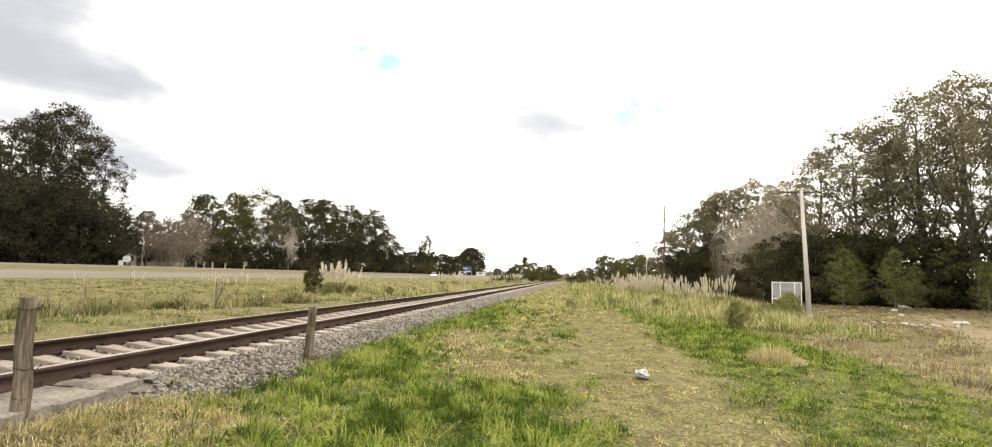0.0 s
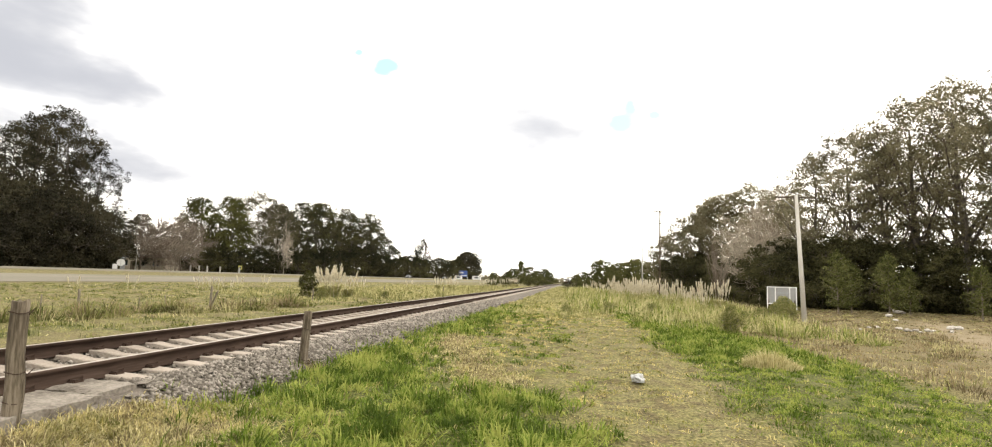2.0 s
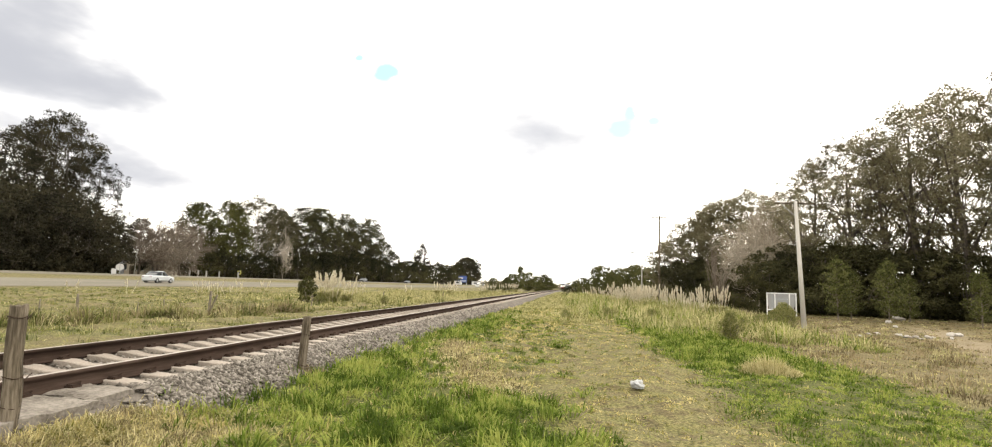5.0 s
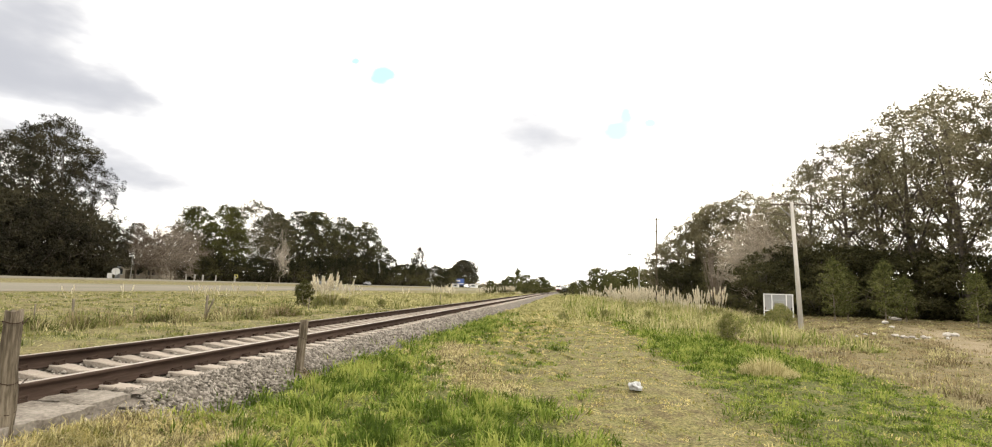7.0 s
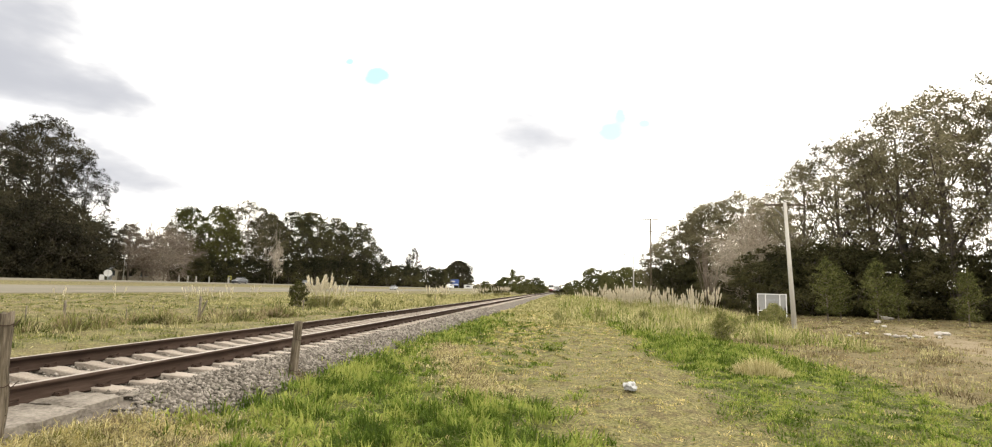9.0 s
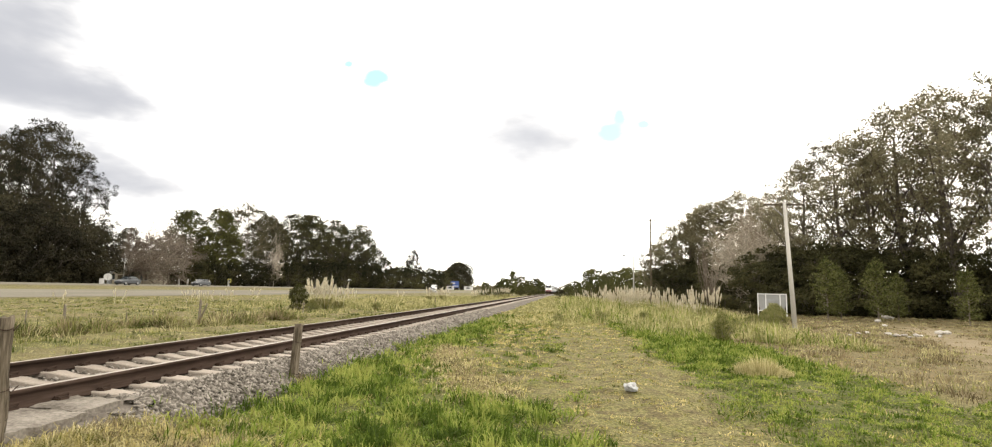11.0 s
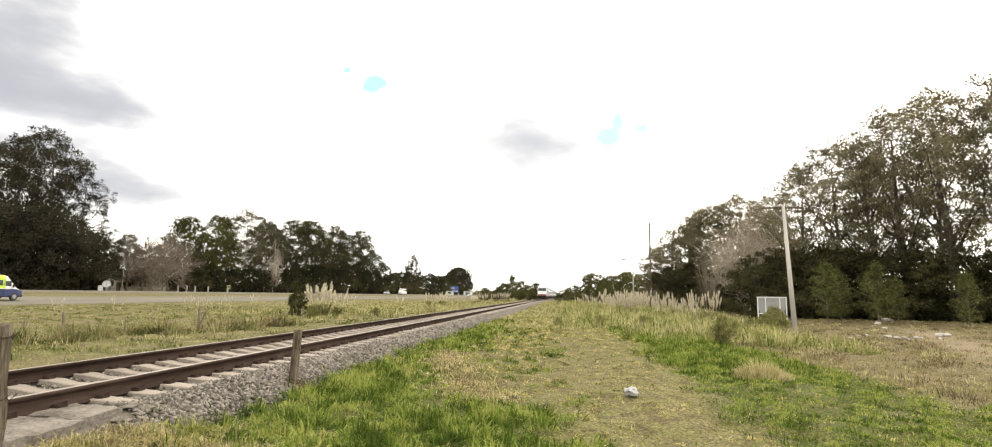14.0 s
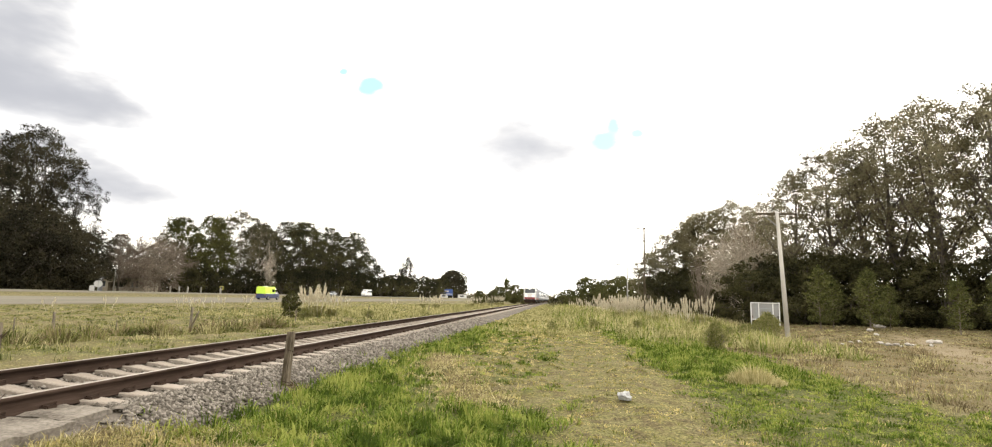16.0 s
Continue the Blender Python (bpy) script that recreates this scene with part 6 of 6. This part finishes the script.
def emergency_van():
    c = tagged(new("van"), "yellow-green and blue emergency van", "van", "highway traffic")
    w = 0.98
    low = lambda k, zb=0.32, zt=1.12: [(w * k * 0.9, zb), (w * k, zb + 0.12), (w * k, zt - 0.05), (w * k, zt)]
    up = lambda k, z: [(w * k, 1.12), (w * k, 1.2), (w * k * 0.93, z - 0.18), (w * k * 0.78, z)]
    part("lower_body", hull(bmesh.new(), [(-2.75, low(0.95)), (-2.65, low(1)), (1.55, low(1)), (2.2, low(0.98, 0.32, 1.05)), (2.6, low(0.92, 0.34, 0.92)), (2.72, low(0.84, 0.4, 0.8))]), M["blue"], c, "dark blue lower body")
    part("upper_body", hull(bmesh.new(), [(-2.75, up(0.95, 2.3)), (-2.6, up(1, 2.42)), (0.75, up(1, 2.42)), (0.85, up(1, 2.4))]), M["lime"], c, "fluorescent yellow upper body")
    part("cab", hull(bmesh.new(), [(0.85, up(0.995, 2.4)), (1.15, up(0.985, 2.28)), (1.55, [(w * 0.98, 1.1), (w * 0.98, 1.15), (w * 0.92, 1.7), (w * 0.78, 1.86)]), (2.05, [(w * 0.96, 1.04), (w * 0.96, 1.08), (w * 0.93, 1.16), (w * 0.82, 1.22)]), (2.62, [(w * 0.9, 0.9), (w * 0.9, 0.92), (w * 0.86, 0.94), (w * 0.78, 0.97)])]), M["white"], c, "white cab")
    for s in (-1, 1):
        part("side_window", box(bmesh.new(), s * w * 0.965, 1.12, 1.62, 0.05, 0.62, 0.5, 0.02), M["glass"], c)
        part("side_window", box(bmesh.new(), s * w * 0.975, 0.1, 1.68, 0.05, 0.95, 0.55, 0.02), M["glass"], c)
        part("mirror", box(bmesh.new(), s * (w + 0.12), 1.55, 1.4, 0.2, 0.12, 0.3, 0.03), M["black"], c)
        part("tail_light", box(bmesh.new(), s * w * 0.88, -2.76, 1.0, 0.14, 0.05, 0.4, 0.01), M["red"], c)
        part("headlight", box(bmesh.new(), s * w * 0.7, 2.66, 0.74, 0.3, 0.14, 0.16, 0.03), M["silver"], c)
        for y in (-0.95, 0.7):
            part("door_line", box(bmesh.new(), s * w * 1.002, y, 1.3, 0.012, 0.03, 1.6), M["black"], c)
        part("stripe", box(bmesh.new(), s * w * 1.0, -0.6, 1.12, 0.02, 4.2, 0.06), M["white"], c)
        part("door_handle", box(bmesh.new(), s * w * 1.01, 0.55, 1.02, 0.04, 0.18, 0.05, 0.01), M["black"], c)
    part("windscreen", box(bmesh.new(), 0, 1.62, 1.8, 1.5, 0.05, 1.0, 0.02, pose(0, 0, 0, 41, 0, 0)), M["glass"], c)
    part("beacon", box(bmesh.new(), 0, 0.6, 2.46, 1.1, 0.25, 0.12, 0.03), M["blue"], c)
    part("vent", box(bmesh.new(), 0, -1.1, 2.46, 0.6, 0.6, 0.14, 0.03), M["white"], c)
    part("bumper", box(bmesh.new(), 0, 2.66, 0.45, 1.8, 0.2, 0.25, 0.05), M["black"], c)
    for x in (-0.9, 0.9):
        for y in (-1.75, 1.8):
            wheel(c, x, y, 0.36, 0.22)
    return c


def minibus():
    c = tagged(new("minibus"), "white minibus with dark windows", "minibus", "highway traffic")
    w = 1.05
    s = lambda k, z, zb=0.35: [(w * k * 0.9, zb), (w * k, zb + 0.15), (w * k * 0.96, z - 0.2), (w * k * 0.82, z)]
    part("body", hull(bmesh.new(), [(-3.5, s(0.94, 2.6)), (-3.35, s(1, 2.75)), (1.6, s(1, 2.75)), (2.6, s(0.98, 2.1)), (3.4, s(0.9, 1.25)), (3.5, s(0.82, 1.1, 0.4))]), M["white"], c)
    for e in (-1, 1):
        for y in (-2.7, -1.5, -0.3, 0.9):
            part("side_window", box(bmesh.new(), e * w * 0.985, y, 1.95, 0.05, 1.0, 0.7, 0.02), M["glass"], c)
        part("mirror", box(bmesh.new(), e * (w + 0.14), 2.3, 1.6, 0.2, 0.12, 0.32, 0.03), M["black"], c)
        part("headlight", box(bmesh.new(), e * 0.7, 3.45, 0.8, 0.35, 0.14, 0.2, 0.03), M["silver"], c)
    part("windscreen", box(bmesh.new(), 0, 2.2, 2.02, 1.75, 0.06, 1.2, 0.02, pose(0, 0, 0, -57, 0, 0)), M["glass"], c)
    for x in (-0.92, 0.92):
        for y in (-2.1, 2.3):
            wheel(c, x, y, 0.38, 0.24)
    return c


# ---------------------------------------------------------------- train: nose towards -y at the origin, rail top at z = 0
def bogie(parent, y):
    b = part("bogie", box(bmesh.new(), 0, y, 0.62, 2.3, 3.4, 0.45, 0.06), M["black"], parent, "dark steel bogie")
    for s in (-0.84, 0.84):
        for k in (-1.2, 1.2):
            part("wheel", tube(bmesh.new(), (s - 0.07, y + k, 0.46), (s + 0.07, y + k, 0.46), 0.46, 0.46, 16), M["rust"], b)


def locomotive():
    c = tagged(new("locomotive"), "diesel locomotive with white cab, red band and dark windscreen", "locomotive", "passenger train")
    w = 1.52
    s = lambda k, zt, zb=1.0: [(w * k * 0.96, zb), (w * k, zb + 0.2), (w * k * 0.97, zt - 0.55), (w * k * 0.72, zt)]
    part("cab", hull(bmesh.new(), [(0.5, s(0.96, 3.85)), (0.9, s(1, 4.25)), (1.6, s(1, 4.4)), (2.6, s(1, 4.4))]), M["white"], c, "white cab")
    part("body", hull(bmesh.new(), [(2.6, s(0.995, 4.25)), (19.4, s(0.995, 4.25)), (19.9, s(0.97, 4.1))]), M["coach"], c, "blue-grey body")
    part("nose", hull(bmesh.new(), [(0.0, [(1.25, 1.0), (1.36, 1.2), (1.36, 2.2), (1.3, 2.45)]), (0.5, [(1.4, 1.0), (1.47, 1.2), (1.47, 2.4), (1.42, 2.6)])]), M["white"], c, "white nose")
    part("lower_band", box(bmesh.new(), 0, -0.03, 1.32, 2.55, 0.08, 0.5, 0.03), M["red"], c, "red band")
    part("side_band", box(bmesh.new(), 0, 10.2, 1.25, 3.08, 18.6, 0.4, 0.02), M["red"], c, "red band")
    part("windscreen", box(bmesh.new(), 0, 0.42, 3.1, 2.45, 0.08, 1.0, 0.08, pose(0, 0, 0, -8, 0, 0)), M["glass"], c)
    part("pilot", box(bmesh.new(), 0, 0.35, 0.62, 2.7, 0.6, 0.75, 0.08), M["rust"], c, "dark rusty pilot")
    part("buffer_beam", box(bmesh.new(), 0, -0.15, 0.95, 2.6, 0.25, 0.22, 0.04), M["black"], c)
    for x in (-0.85, 0.85):
        part("headlight", tube(bmesh.new(), (x, -0.06, 1.95), (x, 0.02, 1.95), 0.15, 0.15, 14), M["lamp"], c, "lit headlight")
        part("buffer", tube(bmesh.new(), (x, -0.5, 0.98), (x, -0.1, 0.98), 0.2, 0.14, 12), M["black"], c)
    part("top_light", tube(bmesh.new(), (0, 0.42, 3.75), (0, 0.55, 3.75), 0.2, 0.2, 14), M["lamp"], c, "lit headlight")
    for e in (-1, 1):
        part("cab_window", box(bmesh.new(), e * 1.49, 1.9, 3.0, 0.06, 0.9, 0.7, 0.02), M["glass"], c)
        for y in (5.0, 8.0, 11.0, 14.0, 17.0):
            part("grille", box(bmesh.new(), e * 1.5, y, 2.8, 0.06, 1.9, 1.0, 0.02), M["grey"], c)
    part("frame", box(bmesh.new(), 0, 10.2, 0.95, 2.7, 19.0, 0.25, 0.02), M["black"], c)
    part("tank", box(bmesh.new(), 0, 10.2, 0.6, 2.5, 4.5, 0.6, 0.08), M["black"], c)
    for y in (3.9, 16.4):
        bogie(c, y)
    return c


def coach():
    c = tagged(new("railway_coach"), "blue-grey passenger coach with dark window band", "railway coach", "passenger train")
    w = 1.52
    s = lambda k, zt: [(w * k * 0.96, 1.0), (w * k, 1.2), (w * k * 0.97, zt - 0.5), (w * k * 0.7, zt)]
    part("body", hull(bmesh.new(), [(0.0, s(0.97, 4.05)), (0.3, s(1, 4.15)), (24.7, s(1, 4.15)), (25.0, s(0.97, 4.05))]), M["coach"], c)
    part("roof", hull(bmesh.new(), [(0.2, [(1.3, 3.9), (1.25, 3.95), (1.05, 4.15), (0.5, 4.24)]), (24.8, [(1.3, 3.9), (1.25, 3.95), (1.05, 4.15), (0.5, 4.24)])]), M["grey"], c, "grey roof")
    for e in (-1, 1):
        for k in range(10):
            part("window", box(bmesh.new(), e * 1.49, 3.2 + 2.06 * k, 2.75, 0.07, 1.4, 0.85, 0.03), M["glass"], c)
        for y in (1.2, 23.8):
            part("door", box(bmesh.new(), e * 1.505, y, 2.2, 0.06, 0.85, 2.1, 0.02), M["white"], c)
        part("stripe", box(bmesh.new(), e * 1.52, 12.5, 1.75, 0.03, 22.0, 0.22, 0.01), M["white"], c)
    part("frame", box(bmesh.new(), 0, 12.5, 0.9, 2.6, 24.4, 0.25, 0.02), M["black"], c)
    for y in (3.4, 21.6):
        bogie(c, y)
    return c


build_poles()
build_fences()
build_slab()
build_signs()
build_houses()
build_litter()
build_stones()
build_grass()
build_pampas()
VAN = emergency_van()
WHITE_CAR = car("silver", "silver hatchback car driving away on the highway", L=4.2, H=1.5)
FIRST_CAR = car("white", "white hatchback far off on the highway", L=4.0, H=1.5)
GREY_CAR = car("charcoal", "dark grey saloon car on the far carriageway")
SILVER_CAR = car("charcoal", "black saloon car on the far carriageway")
DARK_CAR = car("grey", "dark grey car ahead of a minibus", L=4.2, H=1.5)
BUS = minibus()
LOCO = locomotive()
COACHES = [coach()]
for _ in range(5):
    COACHES.append(copy_thing(COACHES[0], pose(0, 0, 0)))


def motions():
    near_z = float(np.interp(-54, PROFILE_X, PROFILE_Z)) + 0.035
    far_z = float(np.interp(-75, PROFILE_X, PROFILE_Z)) + 0.035

    def drive(ob, lane, z, rows):
        turn = 0 if rows[-1][1] > rows[0][1] else 180
        out = []
        for t, y in rows:
            x = lane + float(track_x(y)) - TRACK_X
            slope = math.degrees(math.atan2(float(track_x(y + 1) - track_x(y - 1)), 2.0))
            out.append((t, pose(x, y, z, 0, 0, turn - slope)))
        walk(ob, out)

    steady = lambda y_at, t_at, v: [(t, y_at + v * (t - t_at)) for t in np.arange(0, 16.01, 2.0)]
    drive(VAN, -54, near_z, steady(60.9, 14.5, 27.0))
    drive(WHITE_CAR, -54, near_z, steady(109, 6.5, 27.3))
    drive(FIRST_CAR, -54, near_z, steady(212, 0.0, 22.0))
    drive(GREY_CAR, -75, far_z, [(0, 292), (3, 234), (7, 161), (8, 142.6), (9, 124.0), (11.5, 81.5), (12, 73.4), (14, 41), (16, 9)])
    drive(SILVER_CAR, -75, far_z, [(0, 374), (4, 277), (8, 181), (9, 158), (11.5, 97.6), (12, 85.6), (12.5, 73.6), (14, 38), (16, -10)])
    drive(DARK_CAR, -75, far_z, steady(183, 16, -26.0))
    drive(BUS, -75, far_z, steady(217, 16, -20.8))

    def on_track(ob, behind):
        rows = []
        for t in np.arange(0, 16.01, 1.0):
            y = 137 + 22.0 * (16 - t) + behind
            slope = math.degrees(math.atan2(float(track_x(y + 22) - track_x(y)), 22.0))
            rows.append((t, pose(float(track_x(y)), y, RAIL_Z, 0, 0, -slope)))
        walk(ob, rows)

    on_track(LOCO, 0.0)
    for k, c in enumerate(COACHES):
        on_track(c, 20.8 + 25.8 * k)


motions()
